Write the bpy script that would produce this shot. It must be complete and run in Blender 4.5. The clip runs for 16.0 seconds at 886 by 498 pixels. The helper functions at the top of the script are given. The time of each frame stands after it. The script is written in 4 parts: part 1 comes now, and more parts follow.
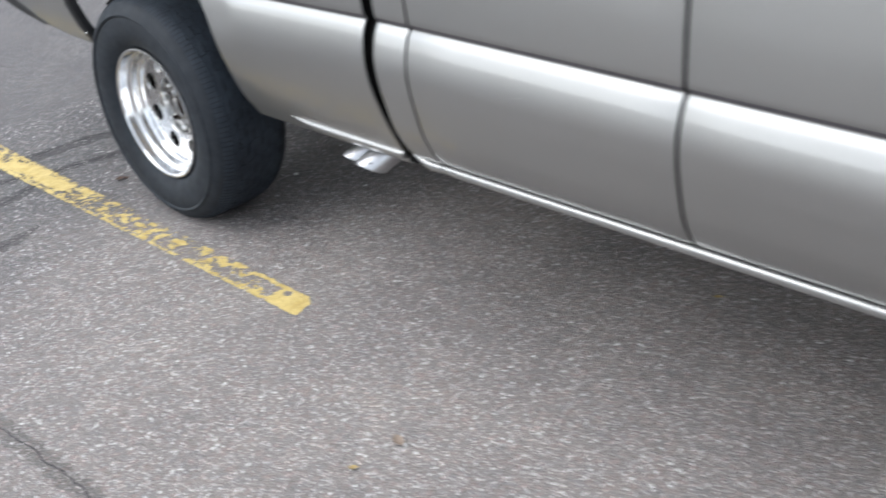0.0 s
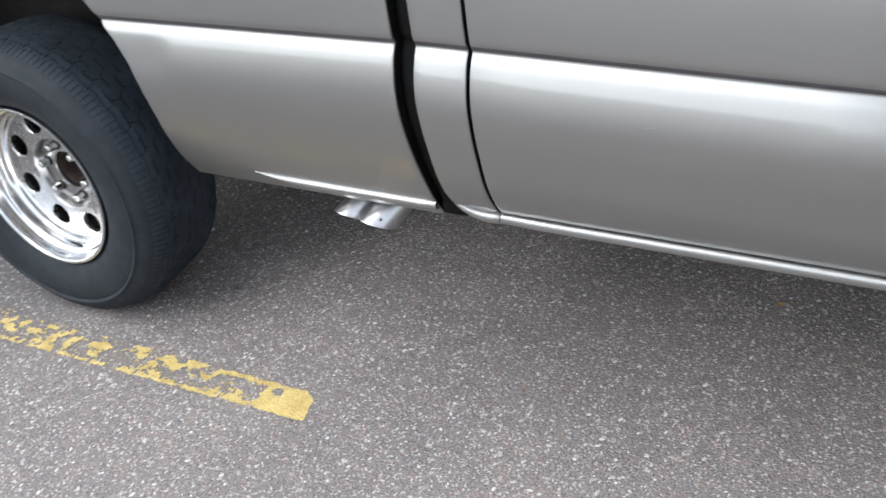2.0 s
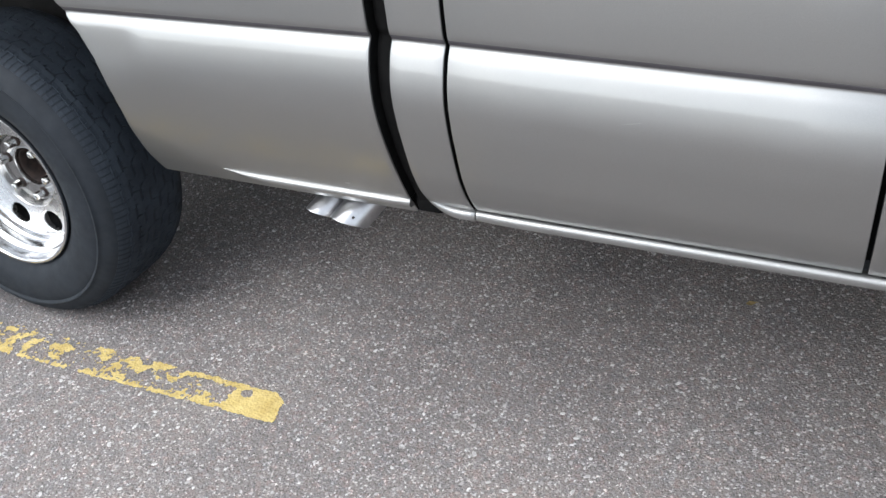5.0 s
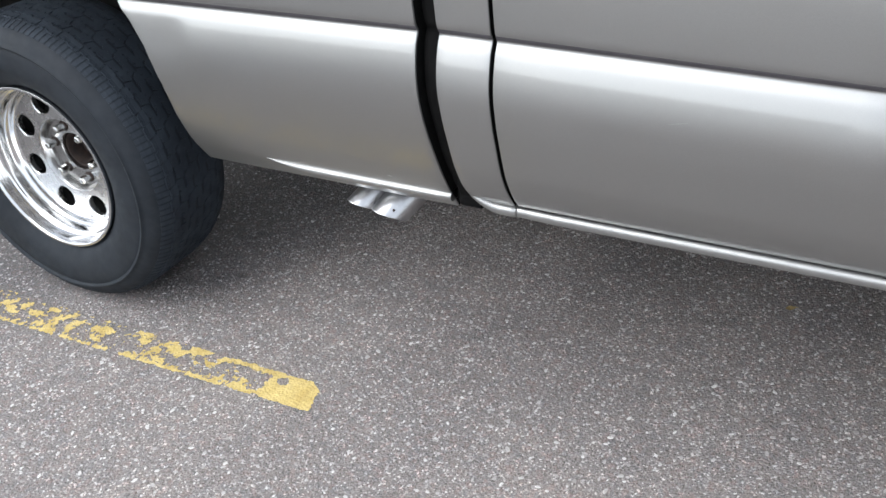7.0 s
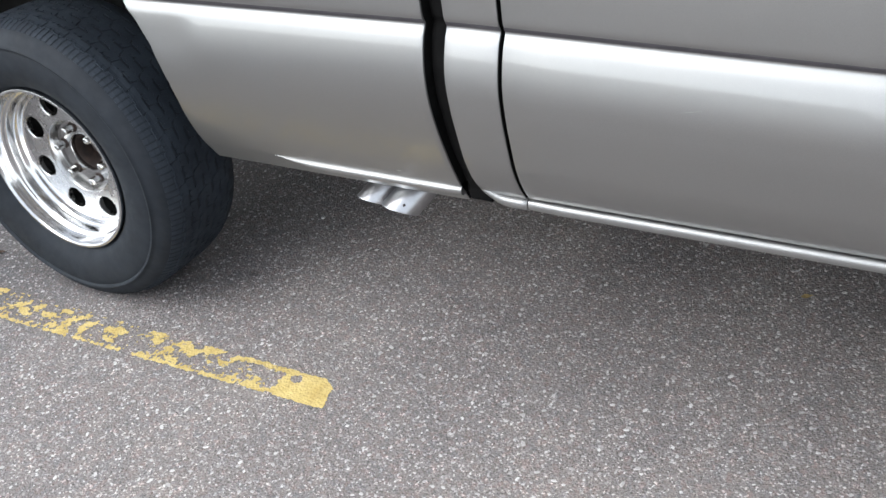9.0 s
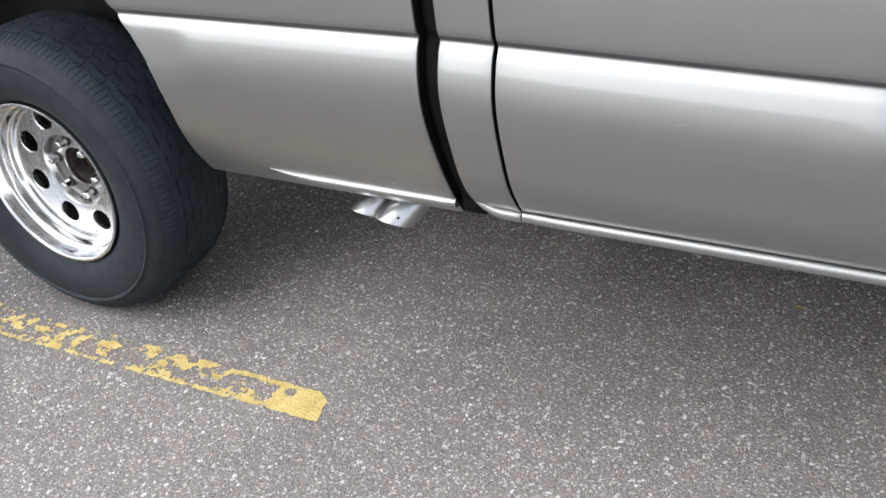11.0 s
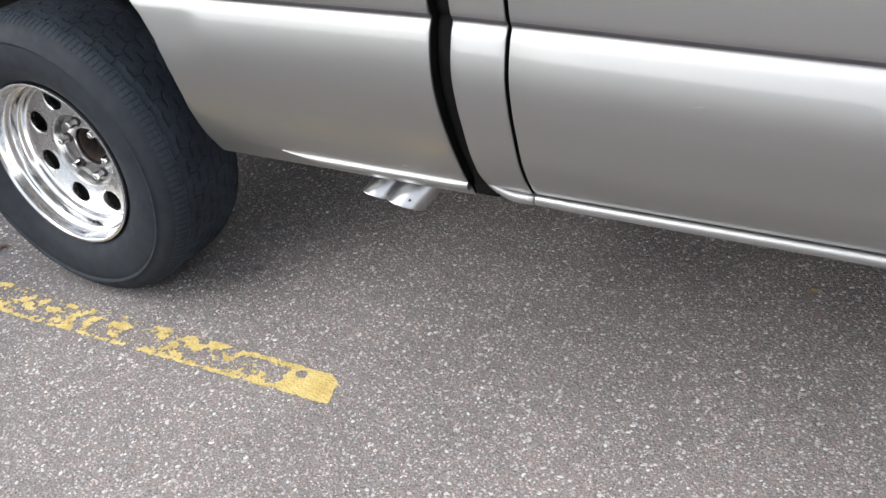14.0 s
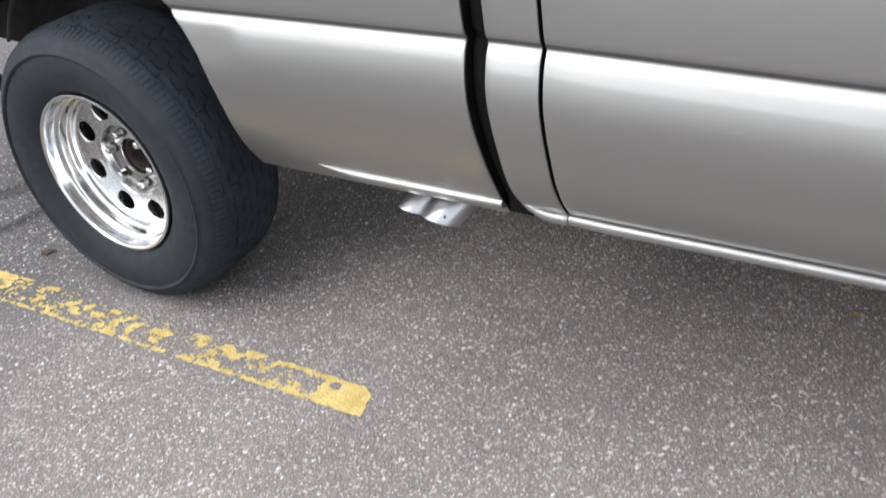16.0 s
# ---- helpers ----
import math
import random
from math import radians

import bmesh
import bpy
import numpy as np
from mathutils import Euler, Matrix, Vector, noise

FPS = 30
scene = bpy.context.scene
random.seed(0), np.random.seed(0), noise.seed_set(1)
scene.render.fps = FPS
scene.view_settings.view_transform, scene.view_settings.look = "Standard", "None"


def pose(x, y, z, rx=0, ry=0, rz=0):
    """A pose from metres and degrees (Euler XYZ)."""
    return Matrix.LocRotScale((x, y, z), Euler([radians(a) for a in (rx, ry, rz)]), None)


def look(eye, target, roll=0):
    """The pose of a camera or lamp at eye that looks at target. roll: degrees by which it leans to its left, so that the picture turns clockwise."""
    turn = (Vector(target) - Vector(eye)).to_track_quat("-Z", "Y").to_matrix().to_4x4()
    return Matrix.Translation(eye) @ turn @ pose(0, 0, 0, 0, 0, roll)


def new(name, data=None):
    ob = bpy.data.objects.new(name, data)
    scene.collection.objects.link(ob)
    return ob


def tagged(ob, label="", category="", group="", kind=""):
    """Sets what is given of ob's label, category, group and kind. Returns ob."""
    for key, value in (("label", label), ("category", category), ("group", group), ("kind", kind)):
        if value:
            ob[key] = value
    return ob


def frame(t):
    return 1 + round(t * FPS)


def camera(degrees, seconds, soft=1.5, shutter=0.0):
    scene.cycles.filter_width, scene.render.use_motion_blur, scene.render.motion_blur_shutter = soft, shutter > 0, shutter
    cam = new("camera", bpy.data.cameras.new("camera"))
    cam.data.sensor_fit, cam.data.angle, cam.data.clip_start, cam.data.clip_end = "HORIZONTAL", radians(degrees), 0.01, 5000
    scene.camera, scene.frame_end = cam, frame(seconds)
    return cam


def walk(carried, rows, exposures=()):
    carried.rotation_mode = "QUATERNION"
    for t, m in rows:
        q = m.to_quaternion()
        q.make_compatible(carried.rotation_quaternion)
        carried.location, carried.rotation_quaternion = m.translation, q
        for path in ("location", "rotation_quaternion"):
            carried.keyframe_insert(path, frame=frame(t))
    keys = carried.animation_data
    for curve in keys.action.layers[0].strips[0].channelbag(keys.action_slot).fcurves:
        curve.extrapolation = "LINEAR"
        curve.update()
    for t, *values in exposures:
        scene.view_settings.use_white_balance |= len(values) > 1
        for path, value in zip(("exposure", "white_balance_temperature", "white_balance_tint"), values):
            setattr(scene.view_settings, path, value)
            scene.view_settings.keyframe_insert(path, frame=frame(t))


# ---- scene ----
cam = camera(51.66, 16.0, soft=1.5, shutter=0.5)
PATH = [
    (0, pose(2.5866, -1.2815, 1.3352, 60.397, 4.505, 43.445)),
    (0.5, pose(2.2952, -1.2766, 1.3200, 59.090, 5.183, 45.975)),
    (1, pose(2.0531, -1.3065, 1.3067, 58.907, 5.605, 34.600)),
    (1.5, pose(1.9139, -1.2665, 1.3094, 59.173, 5.615, 33.082)),
    (2, pose(1.8624, -1.2254, 1.3140, 57.602, 5.845, 27.294)),
    (2.5, pose(1.8393, -1.2245, 1.3130, 59.095, 5.241, 25.808)),
    (3, pose(1.8426, -1.2282, 1.3078, 59.059, 4.552, 24.841)),
    (3.5, pose(1.8436, -1.2365, 1.3062, 59.390, 4.219, 24.989)),
    (4, pose(1.8392, -1.2295, 1.3041, 58.981, 4.387, 24.872)),
    (4.2, pose(1.8328, -1.2271, 1.3012, 57.675, 4.534, 25.081)),
    (6.3, pose(1.8316, -1.2362, 1.2945, 57.734, 4.903, 25.536)),
    (6.5, pose(1.8273, -1.2387, 1.2941, 57.706, 4.743, 26.285)),
    (7, pose(1.8208, -1.2394, 1.2996, 57.535, 4.147, 27.753)),
    (7.5, pose(1.8252, -1.2397, 1.2942, 57.139, 4.994, 27.194)),
    (8, pose(1.8276, -1.2393, 1.2948, 57.048, 4.508, 26.305)),
    (8.5, pose(1.8244, -1.2372, 1.2967, 57.542, 4.589, 26.144)),
    (9, pose(1.8153, -1.2313, 1.2943, 57.162, 5.428, 27.751)),
    (11.5, pose(1.8168, -1.2369, 1.2959, 58.016, 5.249, 27.212)),
    (12, pose(1.8132, -1.2328, 1.2917, 56.777, 5.074, 27.466)),
    (12.5, pose(1.8120, -1.2296, 1.2981, 57.156, 5.388, 27.135)),
    (13, pose(1.8094, -1.2319, 1.2990, 57.048, 5.237, 27.053)),
    (13.5, pose(1.8054, -1.2277, 1.2968, 56.750, 5.256, 27.613)),
    (14, pose(1.8056, -1.2247, 1.2963, 56.654, 5.556, 27.884)),
    (14.5, pose(1.8050, -1.2307, 1.2982, 56.905, 5.896, 29.162)),
    (15, pose(1.8095, -1.2442, 1.3114, 60.394, 5.233, 29.270)),
    (15.4, pose(1.8215, -1.2360, 1.3060, 58.725, 5.341, 29.182)),
    (15.5, pose(1.8227, -1.2349, 1.3053, 56.369, 5.235, 29.678)),
    (15.6, pose(1.8215, -1.2360, 1.3060, 55.532, 5.726, 30.006)),
    (16, pose(1.8236, -1.2031, 1.3194, 57.156, 6.230, 30.917)),
]
walk(cam, PATH, [(0, 1.07, 6170, 7), (2, 1.16, 6180, 7), (9, 1.16, 6200, 7), (12, 1.17, 6370, 8.5), (16, 1.20, 6390, 8.5)])

# ---- world and sun: overcast ----
world = bpy.data.worlds.new("overcast_sky")
scene.world = world
world.use_nodes = True
wt = world.node_tree
wt.nodes.clear()
w_sky = wt.nodes.new("ShaderNodeTexSky")
w_sky.sky_type, w_sky.sun_disc = "NISHITA", False
w_sky.sun_elevation, w_sky.sun_rotation = radians(42), radians(212)
w_sky.air_density, w_sky.dust_density, w_sky.ozone_density = 1.0, 3.0, 3.0
w_bw = wt.nodes.new("ShaderNodeHueSaturation")
w_bw.inputs["Saturation"].default_value = 0.34
w_bg = wt.nodes.new("ShaderNodeBackground")
w_bg.inputs["Strength"].default_value = 0.125
w_out = wt.nodes.new("ShaderNodeOutputWorld")
wt.links.new(w_sky.outputs["Color"], w_bw.inputs["Color"])
# the even white of the cloud cover
w_cloud = wt.nodes.new("ShaderNodeMix")
w_cloud.data_type, w_cloud.blend_type = "RGBA", "ADD"
w_cloud.inputs[0].default_value = 1.0
w_cloud.inputs[7].default_value = (2.0, 2.02, 2.08, 1)
wt.links.new(w_bw.outputs["Color"], w_cloud.inputs[6])
wt.links.new(w_cloud.outputs[2], w_bg.inputs["Color"])
wt.links.new(w_bg.outputs["Background"], w_out.inputs["Surface"])
sun = new("sun", bpy.data.lights.new("sun", "SUN"))
sun.data.energy, sun.data.angle, sun.data.color = 0.9, radians(45), (1.0, 0.98, 0.96)
sun.matrix_world = look((-0.6, -0.4, 6.0), (0, 0, 0))


# ---- materials ----
def mat(name, color, rough=0.5, metal=0.0, coat=0.0, coat_rough=0.03, spec=0.5):
    m = bpy.data.materials.new(name)
    m.use_nodes = True
    b = m.node_tree.nodes["Principled BSDF"]
    b.inputs["Base Color"].default_value = (*color, 1)
    b.inputs["Roughness"].default_value = rough
    b.inputs["Metallic"].default_value = metal
    b.inputs["Coat Weight"].default_value = coat
    b.inputs["Coat Roughness"].default_value = coat_rough
    b.inputs["Specular IOR Level"].default_value = spec
    return m


class Nodes:
    """Short ways to add nodes to a material."""

    def __init__(self, m):
        self.t = m.node_tree
        self.b = self.t.nodes["Principled BSDF"]
        self.pos = self.t.nodes.new("ShaderNodeTexCoord").outputs["Object"]

    def link(self, a, b):
        self.t.links.new(a, b)

    def noise(self, scale, detail=4.0, rough=0.55, vec=None):
        n = self.t.nodes.new("ShaderNodeTexNoise")
        n.inputs["Scale"].default_value, n.inputs["Detail"].default_value = scale, detail
        n.inputs["Roughness"].default_value = rough
        self.link(vec or self.pos, n.inputs["Vector"])
        return n.outputs["Fac"]

    def voronoi(self, scale, feature="F1", vec=None):
        n = self.t.nodes.new("ShaderNodeTexVoronoi")
        n.feature = feature
        n.inputs["Scale"].default_value = scale
        self.link(vec or self.pos, n.inputs["Vector"])
        return n

    def ramp(self, fac, stops, interp="LINEAR"):
        n = self.t.nodes.new("ShaderNodeValToRGB")
        n.color_ramp.interpolation = interp
        el = n.color_ramp.elements
        while len(el) < len(stops):
            el.new(0.5)
        for e, (p, c) in zip(el, stops):
            e.position = p
            e.color = (*c, 1) if isinstance(c, tuple) else (c, c, c, 1)
        self.link(fac, n.inputs["Fac"])
        return n.outputs["Color"]

    def mix(self, fac, a, b, kind="MIX"):
        n = self.t.nodes.new("ShaderNodeMix")
        n.data_type, n.blend_type = "RGBA", kind
        for key, v in ((0, fac), (6, a), (7, b)):
            if isinstance(v, (int, float)):
                n.inputs[key].default_value = v if key == 0 else (v, v, v, 1)
            elif isinstance(v, tuple):
                n.inputs[key].default_value = (*v, 1)
            else:
                self.link(v, n.inputs[key])
        return n.outputs[2]

    def bump(self, height, strength, distance, normal=None):
        n = self.t.nodes.new("ShaderNodeBump")
        n.inputs["Strength"].default_value, n.inputs["Distance"].default_value = strength, distance
        self.link(height, n.inputs["Height"])
        if normal:
            self.link(normal, n.inputs["Normal"])
        return n.outputs["Normal"]

    def set(self, key, v):
        self.link(v, self.b.inputs[key])


def asphalt_material(name, gain):
    m = mat(name, (0.13, 0.12, 0.12), 0.85)
    k = Nodes(m)
    warp = k.t.nodes.new("ShaderNodeVectorMath")
    warp.operation = "MULTIPLY_ADD"
    wn = k.t.nodes.new("ShaderNodeTexNoise")
    wn.inputs["Scale"].default_value = 210
    k.link(k.pos, wn.inputs["Vector"])
    k.link(wn.outputs["Color"], warp.inputs[0])
    warp.inputs[1].default_value = (0.010, 0.010, 0.010)
    k.link(k.pos, warp.inputs[2])
    vec = warp.outputs["Vector"]
    v1, v2 = k.voronoi(100, vec=vec), k.voronoi(180, vec=vec)
    s1, s2 = k.t.nodes.new("ShaderNodeSeparateColor"), k.t.nodes.new("ShaderNodeSeparateColor")
    k.link(v1.outputs["Color"], s1.inputs["Color"])
    k.link(v2.outputs["Color"], s2.inputs["Color"])
    def stones(v, sep, most, share):
        """Scattered stones of mixed size: one in some of the cells."""
        size = k.t.nodes.new("ShaderNodeMath")
        size.operation = "MULTIPLY_ADD"
        k.link(sep.outputs["Green"], size.inputs[0])
        size.inputs[1].default_value = 0.30
        k.link(v.outputs["Distance"], size.inputs[2])
        body = k.ramp(size.outputs["Value"], [(most - 0.06, 1.0), (most + 0.06, 0.0)])
        return k.mix(1.0, body, k.ramp(sep.outputs["Blue"], [(1 - share, 0.0), (1.02 - share, 1.0)]), "MULTIPLY")

    fine_n = k.noise(250, 3, 0.7)
    base = k.ramp(fine_n, [(0.34, (0.098, 0.089, 0.085)), (0.5, (0.198, 0.183, 0.178)), (0.66, (0.32, 0.299, 0.290))])
    small = k.ramp(s2.outputs["Red"], [(0.0, (0.10, 0.093, 0.090)), (0.30, (0.16, 0.148, 0.144)), (0.42, (0.33, 0.311, 0.302)), (0.8, (0.48, 0.458, 0.446)), (1.0, (0.64, 0.62, 0.605))])
    big = k.ramp(s1.outputs["Red"], [(0.0, (0.13, 0.118, 0.113)), (0.34, (0.22, 0.200, 0.193)), (0.48, (0.38, 0.357, 0.346)), (0.8, (0.54, 0.517, 0.503)), (1.0, (0.70, 0.68, 0.665))])
    tint = k.ramp(s1.outputs["Green"], [(0.0, (1.15, 0.94, 0.91)), (0.25, (1.04, 1.0, 0.97)), (0.7, (1.0, 1.0, 1.0)), (1.0, (0.95, 1.0, 1.05))])
    both = stones(v1, s1, 0.52, 0.12)
    col = k.mix(stones(v2, s2, 0.56, 0.45), base, small)
    col = k.mix(both, col, big)
    col = k.mix(0.6, col, tint, "MULTIPLY")
    cloud = k.ramp(k.noise(2.2, 6, 0.6), [(0.28, (0.84 * gain, 0.835 * gain, 0.84 * gain)), (0.72, (1.11 * gain, 1.09 * gain, 1.06 * gain))])
    col = k.mix(1.0, col, cloud, "MULTIPLY")
    patch = k.ramp(k.noise(17, 3), [(0.3, (0.92, 0.92, 0.93)), (0.7, (1.08, 1.06, 1.04))])
    col = k.mix(1.0, col, patch, "MULTIPLY")
    # bluer and darker towards -x, with an uneven border
    where = k.t.nodes.new("ShaderNodeSeparateXYZ")
    k.link(k.pos, where.inputs["Vector"])
    wob = k.t.nodes.new("ShaderNodeMath")
    wob.operation = "MULTIPLY_ADD"
    k.link(k.noise(1.3, 5, 0.6), wob.inputs[0])
    wob.inputs[1].default_value = 1.2
    k.link(where.outputs["X"], wob.inputs[2])
    rear_tone = k.ramp(wob.outputs["Value"], [(0.1, (0.56, 0.585, 0.62)), (1.5, (1.0, 1.0, 1.0))])
    col = k.mix(1.0, col, rear_tone, "MULTIPLY")
    k.set("Base Color", col)
    h = k.mix(both, k.ramp(v2.outputs["Distance"], [(0.0, 0.7), (0.7, 0.0)]), k.ramp(v1.outputs["Distance"], [(0.0, 1.0), (0.6, 0.2)]))
    k.set("Normal", k.bump(h, 1.0, 0.004))
    k.set("Roughness", k.ramp(s2.outputs["Green"], [(0.0, 0.7), (1.0, 0.95)]))
    return m


def paint_material():
    m = mat("pewter_paint", (0.30, 0.285, 0.262), 0.3, 0.93, 1.0, 0.03)
    m.node_tree.nodes["Principled BSDF"].inputs["Coat IOR"].default_value = 1.57
    k = Nodes(m)
    dust = k.ramp(k.noise(9, 6, 0.65), [(0.35, 0.0), (0.75, 0.22)])
    flake = k.ramp(k.noise(1400, 2), [(0.3, 0.93), (0.7, 1.07)])
    col = k.mix(1.0, k.mix(dust, (0.315, 0.315, 0.312), (0.312, 0.298, 0.279)), flake, "MULTIPLY")
    k.set("Base Color", col)
    k.set("Roughness", k.ramp(k.noise(14, 5), [(0.3, 0.47), (0.7, 0.50)]))
    # road dust dulls the lower flank
    high = k.t.nodes.new("ShaderNodeSeparateXYZ")
    k.link(k.pos, high.inputs["Vector"])
    film = k.t.nodes.new("ShaderNodeMath")
    film.operation = "MULTIPLY_ADD"
    k.link(k.noise(6, 5, 0.6), film.inputs[0])
    film.inputs[1].default_value = 0.10
    k.link(high.outputs["Z"], film.inputs[2])
    k.set("Coat Roughness", k.mix(k.ramp(film.outputs["Value"], [(0.66, 1.0), (0.77, 0.0)]), k.ramp(k.noise(30, 5, 0.7), [(0.35, 0.02), (0.75, 0.035)]), k.ramp(k.noise(30, 5, 0.7), [(0.35, 0.13), (0.75, 0.18)])))
    k.set("Coat Normal", k.bump(k.noise(70, 2), 0.015, 0.001))
    return m


def rubber_material(name, gain):
    m = mat(name, (0.028, 0.03, 0.033), 0.62, spec=0.35)
    k = Nodes(m)
    k.set("Base Color", k.ramp(k.noise(13, 7, 0.62), [(p, tuple(gain * c for c in col)) for p, col in ((0.3, (0.0145, 0.0198, 0.0280)), (0.6, (0.0258, 0.0340, 0.0460)), (0.85, (0.045, 0.0550, 0.067)))]))
    k.set("Roughness", k.ramp(k.noise(40, 5), [(0.3, 0.62), (0.7, 0.8)]))
    k.set("Normal", k.bump(k.noise(420, 3), 0.15, 0.001))
    return m


def aluminium_material():
    m = mat("polished_aluminium", (0.83, 0.83, 0.83), 0.12, 1.0)
    k = Nodes(m)
    k.set("Roughness", k.ramp(k.noise(22, 7, 0.65), [(0.3, 0.10), (0.75, 0.17)]))
    k.set("Base Color", k.ramp(k.noise(60, 6, 0.7), [(0.3, (0.64, 0.64, 0.645)), (0.6, (0.76, 0.765, 0.775))]))
    k.set("Normal", k.bump(k.noise(45, 3), 0.012, 0.002))
    return m


def brushed_material():
    m = mat("brushed_aluminium", (0.72, 0.71, 0.70), 0.28, 1.0)
    k = Nodes(m)
    k.set("Roughness", k.ramp(k.noise(30, 7, 0.65), [(0.3, 0.2), (0.75, 0.36)]))
    k.set("Base Color", k.ramp(k.noise(50, 6, 0.7), [(0.3, (0.575, 0.572, 0.565)), (0.65, (0.605, 0.602, 0.598))]))
    k.set("Normal", k.bump(k.noise(120, 3), 0.012, 0.001))
    return m


def speckled(name, a, b, scale, rough=0.7, metal=0.0, relief=0.3, depth=0.002):
    m = mat(name, a, rough, metal)
    k = Nodes(m)
    n = k.noise(scale, 6, 0.62)
    k.set("Base Color", k.ramp(n, [(0.32, a), (0.68, b)]))
    k.set("Normal", k.bump(k.noise(scale * 6, 3), relief, depth))
    return m


def yellow_material():
    m = mat("yellow_road_paint", (0.6, 0.42, 0.12), 0.75)
    k = Nodes(m)
    tone = k.ramp(k.noise(24, 6, 0.6), [(0.3, (0.45, 0.325, 0.098)), (0.7, (0.64, 0.505, 0.205))])
    grime = k.ramp(k.noise(75, 6, 0.7), [(0.45, 0.0), (0.75, 0.5)])
    col = k.mix(grime, tone, (0.30, 0.21, 0.082))
    pits = k.ramp(k.voronoi(210).outputs["Distance"], [(0.15, 0.75), (0.45, 1.0)])
    k.set("Base Color", k.mix(0.6, col, pits, "MULTIPLY"))
    k.set("Normal", k.bump(k.voronoi(170).outputs["Distance"], 0.5, 0.003))
    return m


ASPHALT = asphalt_material("asphalt", 1.01)
PAINT = paint_material()
RUBBER = rubber_material("tyre_rubber", 0.50)
# the same rubber with a lighter base colour
TREAD = rubber_material("tread_rubber", 0.9)
ALLOY = aluminium_material()
BRUSHED = brushed_material()
CHROME = speckled("chrome_pipe", (0.44, 0.44, 0.45), (0.58, 0.58, 0.59), 35, 0.31, 1.0, 0.03)
BOSS = speckled("dull_aluminium", (0.40, 0.395, 0.39), (0.50, 0.495, 0.49), 40, 0.2, 1.0, 0.05)
LUG = speckled("lug_steel", (0.45, 0.45, 0.44), (0.72, 0.72, 0.71), 90, 0.14, 1.0, 0.05)
RUST = speckled("rusty_steel", (0.016, 0.013, 0.012), (0.055, 0.034, 0.027), 60, 0.8, 0.2)
BLACK = speckled("black_plastic", (0.010, 0.010, 0.011), (0.022, 0.022, 0.023), 25, 0.5)
# black for the shade inside seams and on turned-in panel edges
SEAM_SHADE = speckled("black_seam_shade", (0.004, 0.004, 0.004), (0.009, 0.009, 0.009), 40, 0.7)
SEAM_SHADE.node_tree.nodes["Principled BSDF"].inputs["Specular IOR Level"].default_value = 0.06
# near-black for the gap's shade and the rubber at its foot
GAP_SHADE = speckled("gap_shade_rubber", (0.003, 0.003, 0.0032), (0.0065, 0.0063, 0.0063), 30, 0.9)
GAP_SHADE.node_tree.nodes["Principled BSDF"].inputs["Specular IOR Level"].default_value = 0.08
# dark blue-grey: shade on the painted sill, put into colour
SILL_SHADE = speckled("sill_shade", (0.030, 0.034, 0.040), (0.05, 0.056, 0.065), 20, 0.4)
HOUSING = speckled("housing_black", (0.012, 0.0115, 0.0112), (0.028, 0.026, 0.0245), 14, 0.85)
HOUSING.node_tree.nodes["Principled BSDF"].inputs["Specular IOR Level"].default_value = 0.2
UNDER = speckled("underbody_black", (0.011, 0.011, 0.011), (0.028, 0.026, 0.024), 12, 0.85)
# dark tone for the shade and dark reflection in the body crease
CREASE_SHADE = speckled("crease_shade", (0.050, 0.046, 0.052), (0.075, 0.070, 0.078), 18, 0.42)
GREY_EDGE = speckled("grey_strip", (0.07, 0.065, 0.06), (0.13, 0.12, 0.11), 30, 0.6)
YELLOW = yellow_material()
TAR = speckled("crack_tar", (0.014, 0.014, 0.015), (0.034, 0.033, 0.034), 60, 0.8)
SEALBAND = asphalt_material("sealed_asphalt", 0.60)
FAINT = asphalt_material("faint_sealed_asphalt", 0.68)
LEAF = speckled("dry_leaf", (0.24, 0.165, 0.06), (0.42, 0.31, 0.13), 120, 0.7)
LEAF_DARK = speckled("brown_leaf", (0.05, 0.028, 0.018), (0.11, 0.06, 0.04), 120, 0.75)
PEBBLE = speckled("pale_pebble", (0.45, 0.44, 0.42), (0.62, 0.61, 0.59), 140, 0.7)
GLASS = mat("window_glass", (0.02, 0.022, 0.024), 0.03, 0.0, 0.0, 0.03, 0.8)


# ---- mesh helpers ----
def part(name, bm, material, parent=None, label="", smooth=True):
    bmesh.ops.recalc_face_normals(bm, faces=bm.faces)
    me = bpy.data.meshes.new(name)
    bm.to_mesh(me)
    bm.free()
    me.materials.append(material)
    for p in me.polygons:
        p.use_smooth = smooth
    if smooth:
        me.set_sharp_from_angle(angle=radians(38))
    ob = new(name, me)
    if parent:
        ob.parent = parent
    if label:
        tagged(ob, label)
    return ob


def grid(rows, bm=None, close_u=False, close_v=False):
    """A sheet from rows of points."""
    bm = bm or bmesh.new()
    vs = [[bm.verts.new(p) for p in r] for r in rows]
    nr, nc = len(vs), len(vs[0])
    for i in range(nr if close_v else nr - 1):
        for j in range(nc if close_u else nc - 1):
            q = [vs[i][j], vs[i][(j + 1) % nc], vs[(i + 1) % nr][(j + 1) % nc], vs[(i + 1) % nr][j]]
            try:
                bm.faces.new(q)
            except ValueError:
                pass
    return bm


def box(x0, x1, y0, y1, z0, z1, bevel=0.01, bm=None):
    bm = bm or bmesh.new()
    r = bmesh.ops.create_cube(bm, size=1.0, matrix=Matrix.Translation(((x0 + x1) / 2, (y0 + y1) / 2, (z0 + z1) / 2)) @ Matrix.Diagonal((x1 - x0, y1 - y0, z1 - z0, 1)))
    if bevel:
        edges = {e for v in r["verts"] for e in v.link_edges}
        bmesh.ops.bevel(bm, geom=list(edges), offset=bevel, segments=2, affect="EDGES")
    return bm


